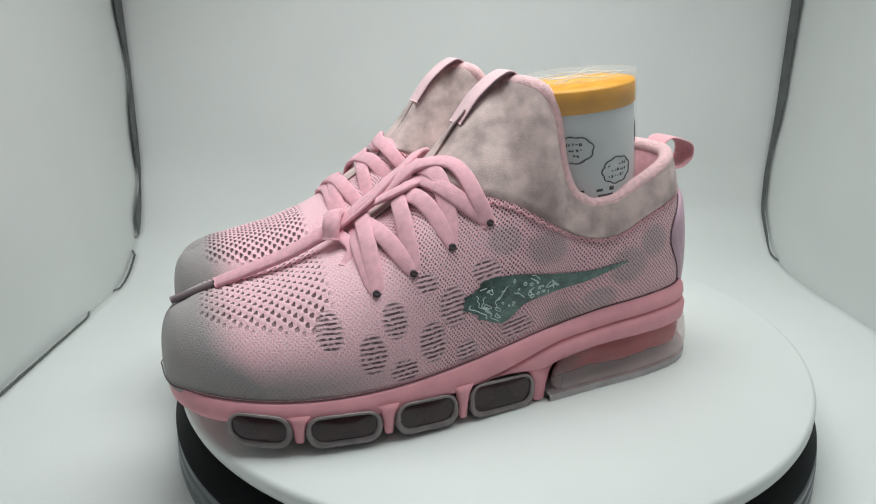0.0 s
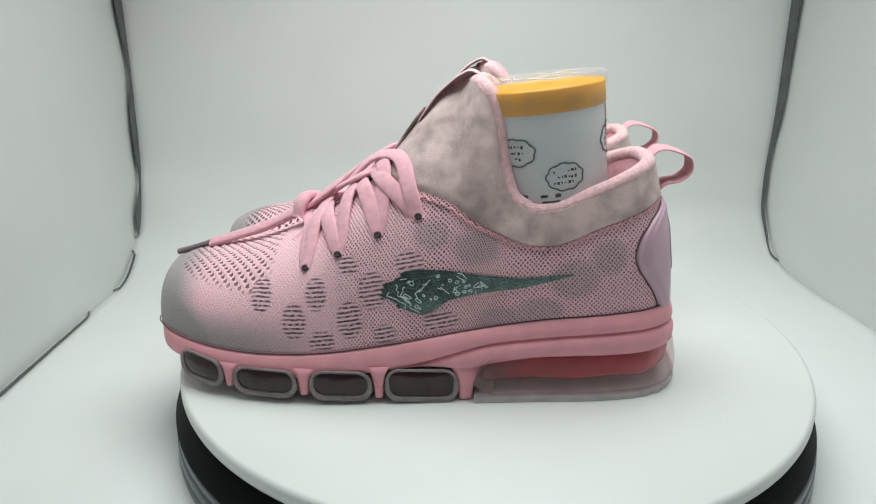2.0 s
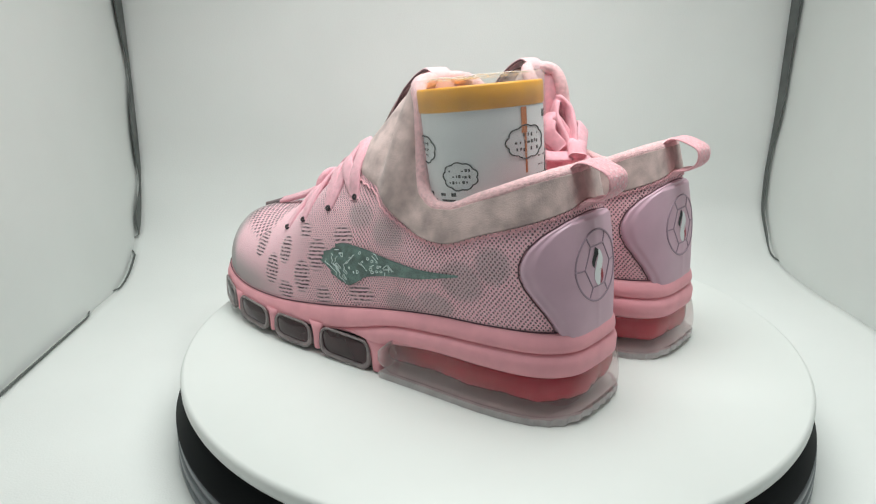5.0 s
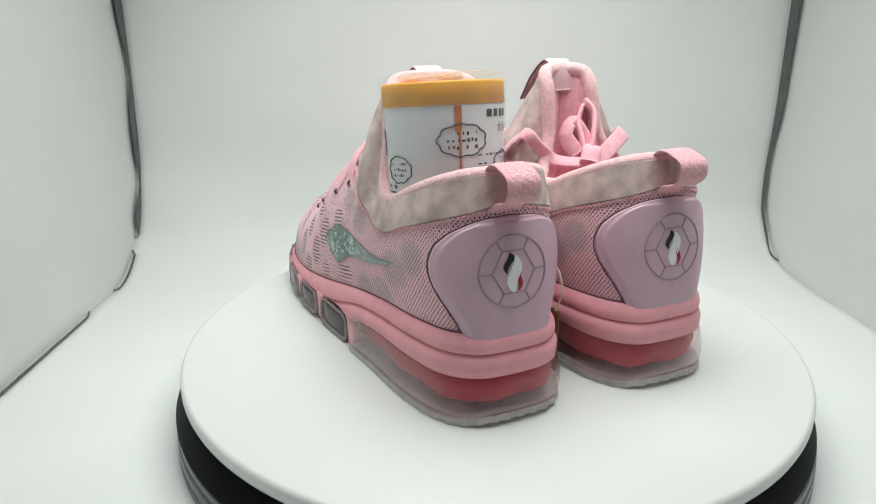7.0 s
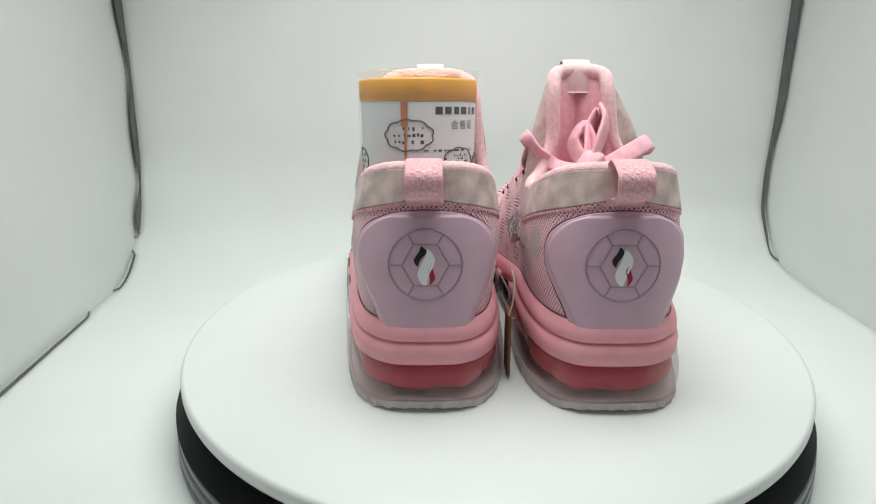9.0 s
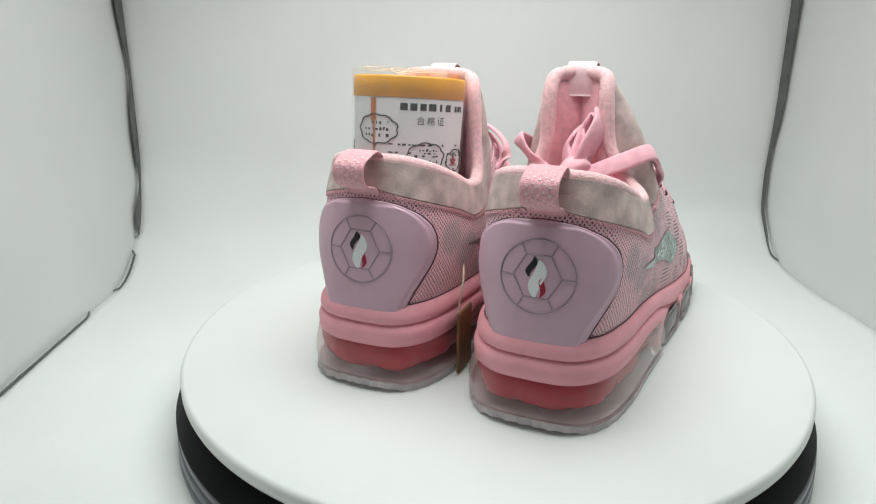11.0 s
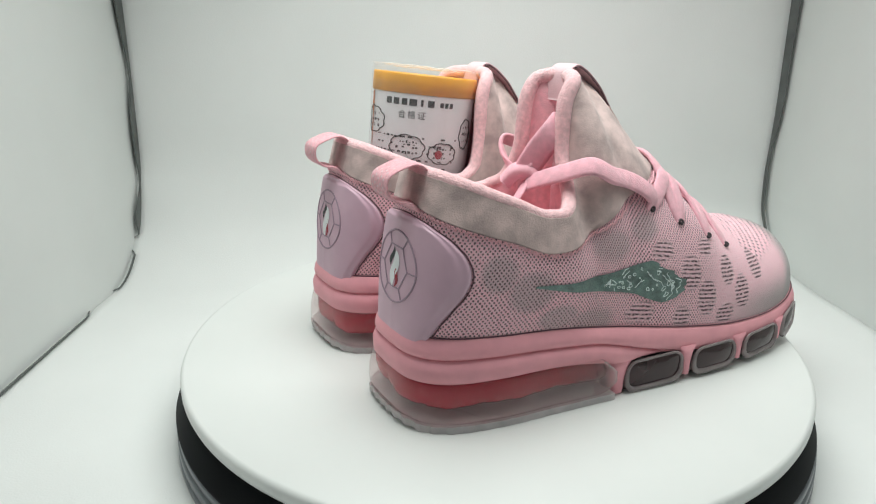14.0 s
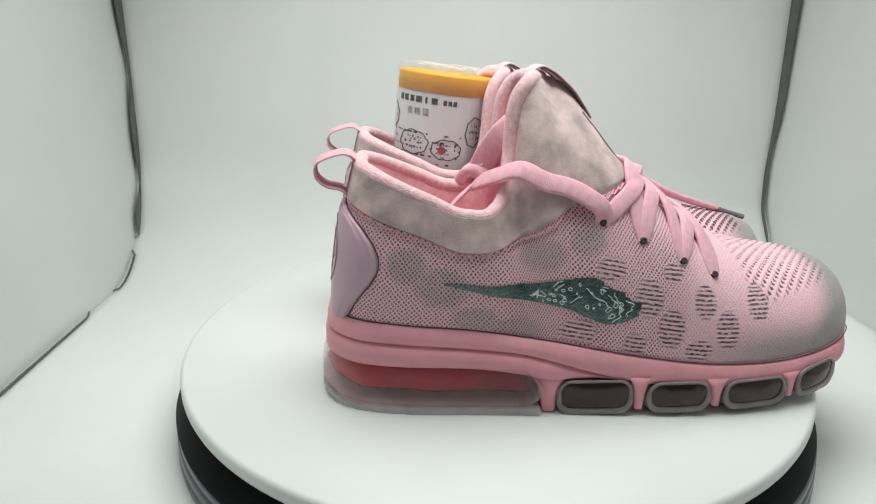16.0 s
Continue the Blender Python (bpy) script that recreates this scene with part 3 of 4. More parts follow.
def build_pod(shoe, x0, x1):
    """One forefoot air pod: a translucent body across the sole, a rim and a smoked window on each flank."""
    mid = (x0 + x1) / 2
    top = float(mid_low(mid, np.interp(mid, BX, ST))) + .001
    bz = lambda X: bottom_z(X)
    nx, m = 14, 20
    V = []
    for i in range(nx):
        f = i / (nx - 1)
        x = x0 + (x1 - x0) * f
        sh = 0.0028 * (abs(2 * f - 1) ** 8)
        zb, zt = float(bz(x)) + .0002 + sh, top + float(bz(x)) * .6
        yo, yi = sole_y(x, 1, .0034 - sh), sole_y(x, -1, .0034 - sh)
        for j in range(m):
            a = 2 * math.pi * j / m
            c, s = math.cos(a), math.sin(a)
            c, s = math.copysign(abs(c) ** .25, c), math.copysign(abs(s) ** .55, s)
            V.append((x, (yo + yi) / 2 + (yo - yi) / 2 * c, (zb + zt) / 2 + (zt - zb) / 2 * s))
    F = grid_faces(nx, m, close_m=True, flip=True) + [tuple(range(m)), tuple((nx - 1) * m + k for k in reversed(range(m)))]
    pod = obj("air_pod", V, F, M_RIM, shoe, "smoky translucent air pod")
    for side in (1, -1):
        R = rounded(x0 + .0016, x1 - .0016, .0036, top - .0002, .0056)
        R[:, 1] += bz(R[:, 0]) * .8
        path = np.array([(x, sole_y(x, side, .0042), z) for x, z in R])
        V, F = tube(path, .0007 + .0010 * (R[:, 1].max() - R[:, 1]) / np.ptp(R[:, 1]), closed=True, m=10)
        obj("window_rim", V, F, M_RIM, pod)
        c = R.mean(0)
        V = [(c[0], sole_y(c[0], side, .0054), c[1])]
        steps = (.3, .55, .75, .88, .97)
        for f in steps:
            V += [(c[0] + (x - c[0]) * f, sole_y(c[0] + (x - c[0]) * f, side, .0036 + .0018 * math.sqrt(max(0, 1 - f * f))), c[1] + (z - c[1]) * f) for x, z in R]
        k = len(R)
        F = [(0, 1 + i, 1 + (i + 1) % k) for i in range(k)]
        for j in range(len(steps) - 1):
            F += [(1 + j * k + i, 1 + (j + 1) * k + i, 1 + (j + 1) * k + (i + 1) % k, 1 + j * k + (i + 1) % k) for i in range(k)]
        if side < 0:
            F = [tuple(reversed(q)) for q in F]
        obj("window", V, F, M_WINDOW, pod)


def build_heel_air(shoe):
    """The large clear heel bag with the red chamber inside, and its tread."""
    t = np.linspace(-1, 1, 121)
    def rim(out, xend):
        p = np.abs(t) * np.interp(xend, BX, ST)
        X = curve(ST, BX, p)
        Y = np.where(t >= 0, curve(ST, BO, p), curve(ST, BI, p))
        P = np.stack([X, Y], 1)
        tan = np.gradient(P, axis=0)
        n = np.stack([tan[:, 1], -tan[:, 0]], 1)
        n /= np.linalg.norm(n, axis=1, keepdims=True)
        n *= np.sign((n * (P - np.array([.05, 0]))).sum(1, keepdims=True))
        return P + n * out
    def shell(rows, xend, name, material, parent, label="", ripple=0.0):
        V = []
        for out, z in rows:
            R = rim((out + ripple * np.sin(t * 21.0) ** 3)[:, None] if ripple else out, xend - 5.5 * max(0.0, abs(z - .0130) - .003) ** 1.3)
            zz = z + 0.004 * np.clip((-R[:, 0] - .002) / .012, 0, 1) * (z < .004)
            V.append(np.column_stack([R, zz]))
        V = np.stack(V, 1)
        n, m = V.shape[:2]
        F = grid_faces(n, m)
        F += [tuple(i * m for i in range(n)), tuple(i * m + m - 1 for i in reversed(range(n))), tuple(range(m)), tuple((n - 1) * m + k for k in reversed(range(m)))]
        ob = obj(name, V.reshape(-1, 3), F, material, parent, label)
        bm = bmesh.new()
        bm.from_mesh(ob.data)
        bmesh.ops.recalc_face_normals(bm, faces=bm.faces[:])
        bm.to_mesh(ob.data)
        bm.free()
        return ob
    bag = shell([(.0036, .0240), (.0060, .0212), (.0074, .0150), (.0078, .0100), (.0074, .0060), (.0058, .0036), (.0030, .0028)], .0905, "heel_air_bag", M_AIR, shoe, "clear air cushion with red chamber inside")
    shell([(-.0010, .0226), (.0018, .0214), (.0032, .0186), (.0034, .0150), (.0024, .0112), (.0002, .0086), (-.0060, .0074)], .087, "red_chamber", M_RED, bag, "red inner chamber", .0011)
    # tread plate with saw-toothed rim
    R = rim(.0072, .0905)
    saw = np.where(np.arange(len(R)) % 4 < 2, .0, -.0008)
    R2 = R + np.stack([saw, 0 * saw], 1)
    n = len(R)
    lift = 0.004 * np.clip((-R[:, 0] - .002) / .012, 0, 1)
    V = np.stack([np.column_stack([R2, .0034 + lift]), np.column_stack([R2 * .995 + .0002, 0.0 + lift * 1.0])], 1).reshape(-1, 3)
    F = grid_faces(n, 2) + [tuple(2 * i for i in range(n)), tuple(2 * i + 1 for i in reversed(range(n)))]
    obj("tread", V, F, M_TREAD, shoe, "clear rubber tread", smooth=False)


def lace_path(points, lift, n=36):
    """Path over the tongue and vamp through places (length, lateral); lift above the knit may change along it."""
    pts = rail([(x, y, 0) for x, y in points], n)
    P, N = top_points(pts[:, 0], pts[:, 1])
    for _ in range(3):
        N[1:-1] = (N[:-2] + 2 * N[1:-1] + N[2:]) / 4
    N /= np.linalg.norm(N, axis=1, keepdims=True)
    P = P + N * np.reshape(np.interp(np.linspace(0, 1, n), np.linspace(0, 1, len(np.atleast_1d(lift))), np.atleast_1d(lift)), (-1, 1))
    for _ in range(3):
        P[1:-1] = (P[:-2] + 2 * P[1:-1] + P[2:]) / 4
    return P, N


def build_trainer(right):
    shoe = new("trainer")
    FIT["rim"], FIT["shift"], FIT["tall"] = (TY_NARROW, 0.0050, 0.0012) if right else (TY_WIDE, 0.0005, -0.0012)
    build_upper(shoe)
    # fleece collar and tongue front
    p = np.linspace(-.605, .605, 420)
    lo = v_at(np.abs(p), curve(CS, CZ, np.abs(p)))
    patch(p, lo, np.full(420, 0.999), 36, .0011, "fleece_collar", M_SUEDE, shoe, "grey-pink fleece collar and tongue front", edge=1)
    # stitching along the collar's lower edge
    P = upper(p, np.clip(lo - .012, 0, 1)) + upper_n(p, lo) * .0006
    P[:, 2] += np.where(np.arange(len(p)) % 4 < 2, .0006, -.0006)
    V, F = tube(P, .0004, m=6)
    obj("collar_stitching", V, F, M_LINING, shoe)
    # heel counter: narrow foot, wide shoulders, arched top
    vv = np.concatenate([np.linspace(0, .64, 34), np.linspace(.65, .75, 20)])
    qm = curve((0, .10, .22, .36, .46, .55, .63, .70, .735, .75), (.124, .138, .160, .184, .190, .182, .160, .112, .058, .004), vv)
    f = np.linspace(-1, 1, 90)
    Q, W = qm[:, None] * f[None], np.repeat(vv[:, None], 90, 1)
    rimd = np.minimum((1 - np.abs(f))[None] * qm[:, None] / .012, (.755 - W) / .02)
    lift = -.0004 + .0022 * smooth01(rimd) + .0008 * smooth01((rimd - 1.6) / 1.2)
    P = upper(Q, W) + upper_n(Q, W) * lift[..., None]
    obj("heel_counter", P.reshape(-1, 3), grid_faces(len(vv), 90, flip=True), M_TPU, shoe, "smooth lilac moulded heel counter")
    border = np.concatenate([np.stack([qm, vv], 1), np.stack([-qm, vv], 1)[::-1]])
    P = upper(border[:, 0], border[:, 1]) + upper_n(border[:, 0], border[:, 1]) * .0003
    V, F = tube(P, .0003, m=6)
    obj("counter_seam", V, F, M_SEAM, shoe, "dark seam round the heel counter")
    heel_emblem(shoe, -1 if right else 1)
    # rolled rim and lining
    q = np.linspace(-.5, .5, 240)
    T = upper(q, np.ones(240))
    T = T[:-1]
    inward = np.array([.055, .002, .0]) - T
    inward[:, 2] = 0
    inward /= np.linalg.norm(inward, axis=1, keepdims=True)
    rim = T + inward * .0022 + np.array([0, 0, -.0006])
    V, F = tube(rim, .0034 + .0004 * smooth01((T[:, 2] - .105) / .02), closed=True, m=12)
    obj("collar_rim", V, F, M_RIMKNIT, shoe, "pink padded collar rim")
    rows = []
    for k, (d, dz) in enumerate(((.003, .0), (.0052, -.004), (.0062, -.012), (.0065, -.025), (.0068, -.045), (.009, -.065))):
        R = T + inward * d
        R[:, 2] = np.maximum(R[:, 2] + dz * (1 + .6 * smooth01((R[:, 2] - .1) / .04)), .040)
        R[:, 2] = np.maximum(R[:, 2], .040)
        rows.append(R)
    V = np.stack(rows, 1)
    n, m = V.shape[:2]
    F = grid_faces(n, m, close_n=True) + [tuple(i * m + m - 1 for i in range(n))]
    obj("lining", V.reshape(-1, 3), F, M_LINING, shoe, "pink textile lining")
    build_sole(shoe)
    for side in (1, -1):
        side_stripe(shoe, side, -.35 if right else .1)
    # heel pull tab: a loop of webbing
    tab = rail([(.0075, .002, .0925), (.0030, .002, .0980), (-.0040, .002, .1000), (-.0082, .002, .1042), (-.0078, .002, .1100), (-.0020, .002, .1132), (.0070, .002, .1142), (.0120, .002, .110)], 50)
    tan = frames_of(tab)
    nr = np.cross(tan, np.array([0, 1.0, 0]))
    V, F = ribbon(tab, nr, .0160, .0013)
    tabo = obj("pull_tab", V, F, M_WEB, shoe, "pink webbing pull tab with pale woven dashes")
    mid = tab[14:34]
    nm = nr[14:34]
    for k in range(5):
        for i in range(2 + k % 2, 18, 3):
            a, b_, n_ = mid[i], mid[i + 1], nm[i]
            sgn = -1.0 if (np.dot(n_, a - np.array([.0, .002, .106])) < 0) else 1.0
            y = -.0048 + .0024 * k
            o = n_ * sgn * .00085
            q = [a + o + np.array([0, y - .0005, 0]), b_ + o + np.array([0, y - .0005, 0]), b_ + o + np.array([0, y + .0005, 0]), a + o + np.array([0, y + .0005, 0])]
            obj("woven_dash", q, [(0, 1, 2, 3)], M_DASH, tabo, smooth=False)
    # folded tag over the tongue top
    up, mid_y = FIT["tall"], -FIT["shift"]
    front = [(float(curve(TS, TX, p)) + .0016, mid_y, float(curve(TS, TZ, p)) + up + .0012) for p in (.562, .548, .534, .520)]
    tag = rail(front + [(.1005, mid_y, .1483 + up), (.0955, mid_y, .1503 + up), (.0908, mid_y, .1476 + up), (.0893, mid_y, .1420 + up), (.0888, mid_y, .1340 + up)], 44)
    tan = frames_of(tag)
    nr = np.cross(tan, np.array([0, 1.0, 0]))
    V, F = ribbon(tag, nr, .0150, .0012)
    tag_ob = obj("tongue_tag", V, F, M_TAG, shoe, "pale pink folded tongue tag")
    for side in (-1, 1):
        V, F = tube(tag[:30] - nr[:30] * np.sign(nr[0, 0]) * .0006 + np.array([0, side * .0072, 0]), .0005, m=6)
        obj("tag_edging", V, F, M_EDGING, tag_ob, "dark maroon edging")
    laces(shoe, right)
    if right:
        mirror(shoe)
    return shoe


def mirror(shoe):
    for o in shoe.children_recursive:
        me = o.data
        me.transform(Matrix.Diagonal((1, -1, 1, 1)))
        me.flip_normals()


def heel_emblem(shoe, turn):
    """Round ball-seam emblem pressed into the heel counter, with a small flame-like mark."""
    qg = np.linspace(-.16, .16, 161)
    def at(y, z, lift):
        q = np.asarray(y, float) * 4
        for _ in range(3):
            v = v_at(np.abs(q), z)
            rows = upper(np.repeat(qg[None], len(v), 0), np.repeat(v[:, None], 161, 1))[..., 1]
            q = np.array([np.interp(yi, row, qg) for yi, row in zip(y, rows)])
        return upper(q, v) + upper_n(q, v) * lift
    cz, cy = .0690, .0015
    def line(points, r, name):
        P = at(cy + np.array(points)[:, 0], cz + np.array(points)[:, 1], .0026)
        V, F = tube(P, r, m=6)
        return V, F
    def ring(r, n, lift=.0017):
        return [(r * math.cos(a), r * math.sin(a)) for a in np.linspace(0, 2 * np.pi, n)]
    V, F = line(ring(.0155, 72), .0005, "ring")
    em = obj("emblem_ring", V, F, M_GROOVE, shoe, "grey round ball-seam emblem")
    hexa = [(0.0103 * math.cos(radians(60 * k)), 0.0103 * math.sin(radians(60 * k))) for k in range(7)]
    hx = [tuple(np.array(hexa[k]) * (1 - f) + np.array(hexa[k + 1]) * f) for k in range(6) for f in np.linspace(0, 1, 9)[:-1]] + [hexa[0]]
    V, F = line(hx, .0004, "hexagon")
    obj("emblem_hexagon", V, F, M_GROOVE, em)
    for k in range(6):
        a = radians(60 * k)
        V, F = line([(r * math.cos(a), r * math.sin(a)) for r in np.linspace(.0103, .0155, 6)], .0004, "seam")
        obj("emblem_seam", V, F, M_GROOVE, em)
    def blob(top, bot, w, bend, material, name, sgn):
        n, m = 18, 5
        V = []
        for i in range(n):
            f = i / (n - 1)
            z = bot[1] + (top[1] - bot[1]) * f
            c = bot[0] + (top[0] - bot[0]) * f + bend * math.sin(2 * math.pi * f)
            ww = w * math.sin(math.pi * min(1, max(0.03, f))) ** .7
            for j in range(m):
                V.append((cy + turn * (c + ww * (j / (m - 1) - .5)), cz + z))
        V = at(np.array(V)[:, 0], np.array(V)[:, 1], .0028)
        obj(name, V, grid_faces(n, m), material, em)
    blob((-.0006, .0072), (.0002, -.0092), .0056, .0012, M_WHITE, "white_flame", 1)
    blob((.0016, .0084), (.0034, -.0004), .0034, .0008, M_INK, "black_flame", 1)
    blob((-.0033, .0012), (-.0014, -.0088), .0026, -.0009, M_REDPRINT, "red_flame", 1)


def side_stripe(shoe, side, tip):
    """Brushed mark on the flank: broad slanted nose, narrow rising tail, with fine pale scribbles printed on it."""
    n, m = 84, 26
    f, g = np.meshgrid(np.linspace(0, 1, n), np.linspace(-1, 1, m), indexing="ij")
    def place(f, g):
        hi = curve((0, .10, .22, .40, .55, .75, 1), (.0625, .0640, .0640, .0632, .0618, .0612, .0630), f)
        lo = curve((0, .10, .22, .40, .55, .75, 1), (.0440, .0430, .0455, .0508, .0536, .0566, .0622), f)
        ragged = .0011 * np.sin(g * 11) + .0007 * np.sin(g * 23 + 1)
        x = .1335 - .0875 * f - (.0130 * np.abs(g - tip) ** 1.3 + ragged) * np.clip(1 - f / .35, 0, 1)
        return x, (hi + lo) / 2 + (hi - lo) / 2 * g
    X, Z = place(f, g)
    P, N = find(X, Z, side, [0, 2])
    st = obj("side_stripe", P + N * .0005, grid_faces(n, m), M_STRIPE, shoe, "dark green silvery printed side mark")
    rnd = random.Random(5)
    for k in range(46):
        a, c = rnd.uniform(.06, .55) ** 1.0, rnd.uniform(-.75, .75)
        s = np.linspace(0, 1, 14)
        if k % 2 == 0:
            r = rnd.uniform(.004, .011)
            fs, gs = a + r * np.cos(2 * np.pi * s), c + r * 10 * np.sin(2 * np.pi * s)
        else:
            d, e = rnd.uniform(-.05, .05), c + rnd.uniform(-.8, .8)
            fs, gs = a + d * s, c + (e - c) * s
        X, Z = place(np.clip(fs, .03, .95), np.clip(gs, -.9, .9))
        P, N = find(X, Z, side, [0, 2])
        V, F = tube(P + N * .0005, .00019, m=5)
        obj("scribble", V, F, M_SCRIBBLE, st)


def strap(shoe, path, normals, width=.0080, thick=.0025, name="lace_strap", material=None):
    if np.ndim(width) == 0 and name == "lace_strap":
        s = np.linspace(0, 1, len(path))
        width = width * (1 - .42 * np.clip(1 - np.minimum(s, 1 - s) / .12, 0, 1))
    V, F = ribbon(path, normals, width, thick)
    return obj(name, V, F, material or M_LACE, shoe)


def up_normals(path, lean=(0, 0, 1)):
    t = frames_of(path)
    n = np.asarray(lean, float)[None] - t * (t @ np.asarray(lean, float))[:, None]
    return n / np.linalg.norm(n, axis=1, keepdims=True)


def laces(shoe, right):
    xs = (.1690, .1530, .1350, .1165)
    zs = (.0620, .0695, .0785, .0870)
    ys = find(xs, zs, 1, [0, 2])[0][:, 1]
    yin = find(xs, zs, -1, [0, 2])[0][:, 1]
    EO, NO = find(xs, zs, 1, [0, 2])
    EI, NI = find(xs, zs, -1, [0, 2])

    def pin(P, a, b):
        n = 8
        for i in range(n):
            f = (i / n) ** 1.0
            P[i] = a * (1 - f) + P[i] * f
            P[-1 - i] = b * (1 - f) + P[-1 - i] * f
        for _ in range(3):
            P[1:-1] = (P[:-2] + 2 * P[1:-1] + P[2:]) / 4
        return P

    for k, (x, y) in enumerate(zip(xs, ys)):
        yi = yin[k]
        e1, n1 = find([x], [zs[k]], 1, [0, 2])
        e2, n2 = find([x], [zs[k]], -1, [0, 2])
        e, n = np.concatenate([e1 + n1 * .0006, e2 + n2 * .0006]), np.concatenate([n1, n2])
        # dark ring for the shadow spot where the lace enters the knit
        for i in range(2):
            side = np.cross(n[i], [1, 0, 0])
            V, F = tube(np.array([e[i] + np.array([1, 0, 0]) * math.cos(a) * .0011 + side * math.sin(a) * .0009 for a in np.linspace(0, 2 * np.pi, 14, endpoint=False)]), .0008, closed=True, m=6)
            obj("eyelet", V, F, M_DARK, shoe)
        if k < 3:
            x2, y2 = xs[k + 1] + .006, ys[k + 1]
            # each eyelet sends one strap across to the next row
            P, N = lace_path([(x, y), (x - .002, y * .55), (max((x + x2) / 2, .137), 0), (x2 + (.011 if k == 2 else 0), -y2 * .62), (x2 - .0055, yin[k + 1] * 1.0)], (-.0010, .0032, .0042, .0034, .0))
            strap(shoe, pin(P, EO[k] - NO[k] * .0004, EI[k + 1] - NI[k + 1] * .0004), N)
            P, N = lace_path([(x + .001, yi), (x - .001, yi * .55), (max((x + x2) / 2 + .002, .139), 0), (x2 + (.012 if k == 2 else .001), y2 * .62), (x2 - .0055, y2 * 1.0)], (-.0010, .0026, .0024, .0028, .0))
            strap(shoe, pin(P, EI[k] - NI[k] * .0004, EO[k + 1] - NO[k + 1] * .0004), N)
        if k:
            continue
        P, N = lace_path([(x + .0025, y * .97), (x + .0015, y * .4), (x + .0010, 0), (x + .0015, yi * .4), (x + .0025, yi * .97)], (-.0004, .0018, .0014, .0018, -.0004))
        strap(shoe, pin(P, EO[k] - NO[k] * .0004, EI[k] - NI[k] * .0004), N)
    if not right:
        # bow: two strands run from the top eyelets to the knot, one long end reaches the toe
        P = rail([(.1170, ys[3], .0855), (.1205, .0330, .0960), (.1290, .0170, .1110), (.1400, .0080, .1090), (.1560, .0030, .0960), (.1760, -.0010, .0815)], 44)
        strap(shoe, P, up_normals(P, (.35, .35, 1)), .0075, .0022, "lace_end")
        P = rail([(.1170, yin[3], .0855), (.1220, -.0300, .0980), (.1330, -.0140, .1110), (.1450, -.0030, .1060), (.1620, .0020, .0920), (.1800, .0030, .0790)], 44)
        strap(shoe, P, up_normals(P, (.35, -.3, 1)), .0072, .0022, "lace_end")
        P = rail([(.1600, .0060, .0930), (.1480, .0120, .1000), (.1370, .0110, .1050), (.1330, .0040, .1085), (.1400, -.0020, .1075), (.1580, .0000, .0965), (.1780, .0010, .0820)], 44)
        strap(shoe, P, up_normals(P, (.3, .2, 1)), .0068, .0022, "lace_end")
        knot = rail([(.1740, -.0075, .0790), (.1760, -.0050, .0850), (.1790, .0000, .0865), (.1810, .0050, .0835), (.1820, .0075, .0770)], 24)
        strap(shoe, knot, up_normals(knot, (.3, 0, 1)), .0085, .0045, "lace_knot")
        P = rail([(.1780, .0010, .0810), (.1860, .0010, .0775), (.2000, .0000, .0705), (.2180, -.0010, .0640), (.2340, -.0015, .0590)], 40)
        strap(shoe, P, up_normals(P, (.2, .5, 1)), np.linspace(.0080, .0060, 40), np.linspace(.0040, .0026, 40), "lace_end")
        P = rail([(.2335, -.0015, .0592), (.2430, -.0018, .0560), (.2530, -.0020, .0530)], 16)
        V, F = tube(P, .0016)
        obj("aglet", V, F, M_AGLET, shoe, "grey lace tip")
        P = rail([(.1800, .0020, .0800), (.1740, .0180, .0740), (.1790, .0230, .0690)], 16)
        strap(shoe, P, up_normals(P, (.2, .5, 1)), .006, .0018, "lace_end")
    else:
        # the ends go over the rim of the opening and are knotted inside the shoe
        over, n_over = find((.1185, .1160, .1090, .1000, .0905), (.0865, .0915, .0970, .1010, .1045), 1, [0, 2])
        P = rail([*(over + n_over * np.array([[-.0016], [.0022], [.0036], [.0036], [.0036]])), (.0800, .0335, .1105), (.0730, .0225, .1065), (.0650, .0060, .0995)], 50)
        strap(shoe, P, up_normals(P, (0, 1, .75)), .0092, .0026, "lace_end")
        over, n_over = find((.1185, .1160, .1080, .0980, .0890), (.0865, .0930, .1000, .1060, .1100), -1, [0, 2])
        P = rail([*(over + n_over * np.array([[-.0016], [.0022], [.0036], [.0036], [.0036]])), (.0795, -.0330, .1140), (.0730, -.0180, .1000), (.0640, -.0040, .0985)], 50)
        strap(shoe, P, up_normals(P, (0, -1, .75)), .0072, .0022, "lace_end")
        knot = rail([(.0600, -.0040, .0990), (.0640, .0000, .1045), (.0690, .0030, .1040), (.0720, .0060, .0985)], 24)
        strap(shoe, knot, up_normals(knot, (-.3, 0, 1)), .0105, .0065, "lace_knot")
        P = rail([(.0665, .0010, .1015), (.0700, .0050, .1120), (.0780, .0090, .1240), (.0825, .0075, .1270), (.0815, .0030, .1200), (.0730, .0000, .1080), (.0680, -.0010, .1010)], 44)
        strap(shoe, P, up_normals(P, (-.5, 1, .2)), .0115, .0028, "lace_end")
        P = rail([(.0670, .0030, .1010), (.0745, .0020, .1100), (.0800, -.0030, .1180), (.0790, -.0070, .1120), (.0710, -.0040, .1020)], 36)
        strap(shoe, P, up_normals(P, (.2, 1, -.5)), .0095, .0026, "lace_end")
        P = rail([(.0660, .0040, .1000), (.0600, .0080, .0960), (.0520, .0100, .0880), (.0470, .0110, .0800)], 24)
        strap(shoe, P, up_normals(P, (-1, 0, .6)), .005, .0016, "lace_end")
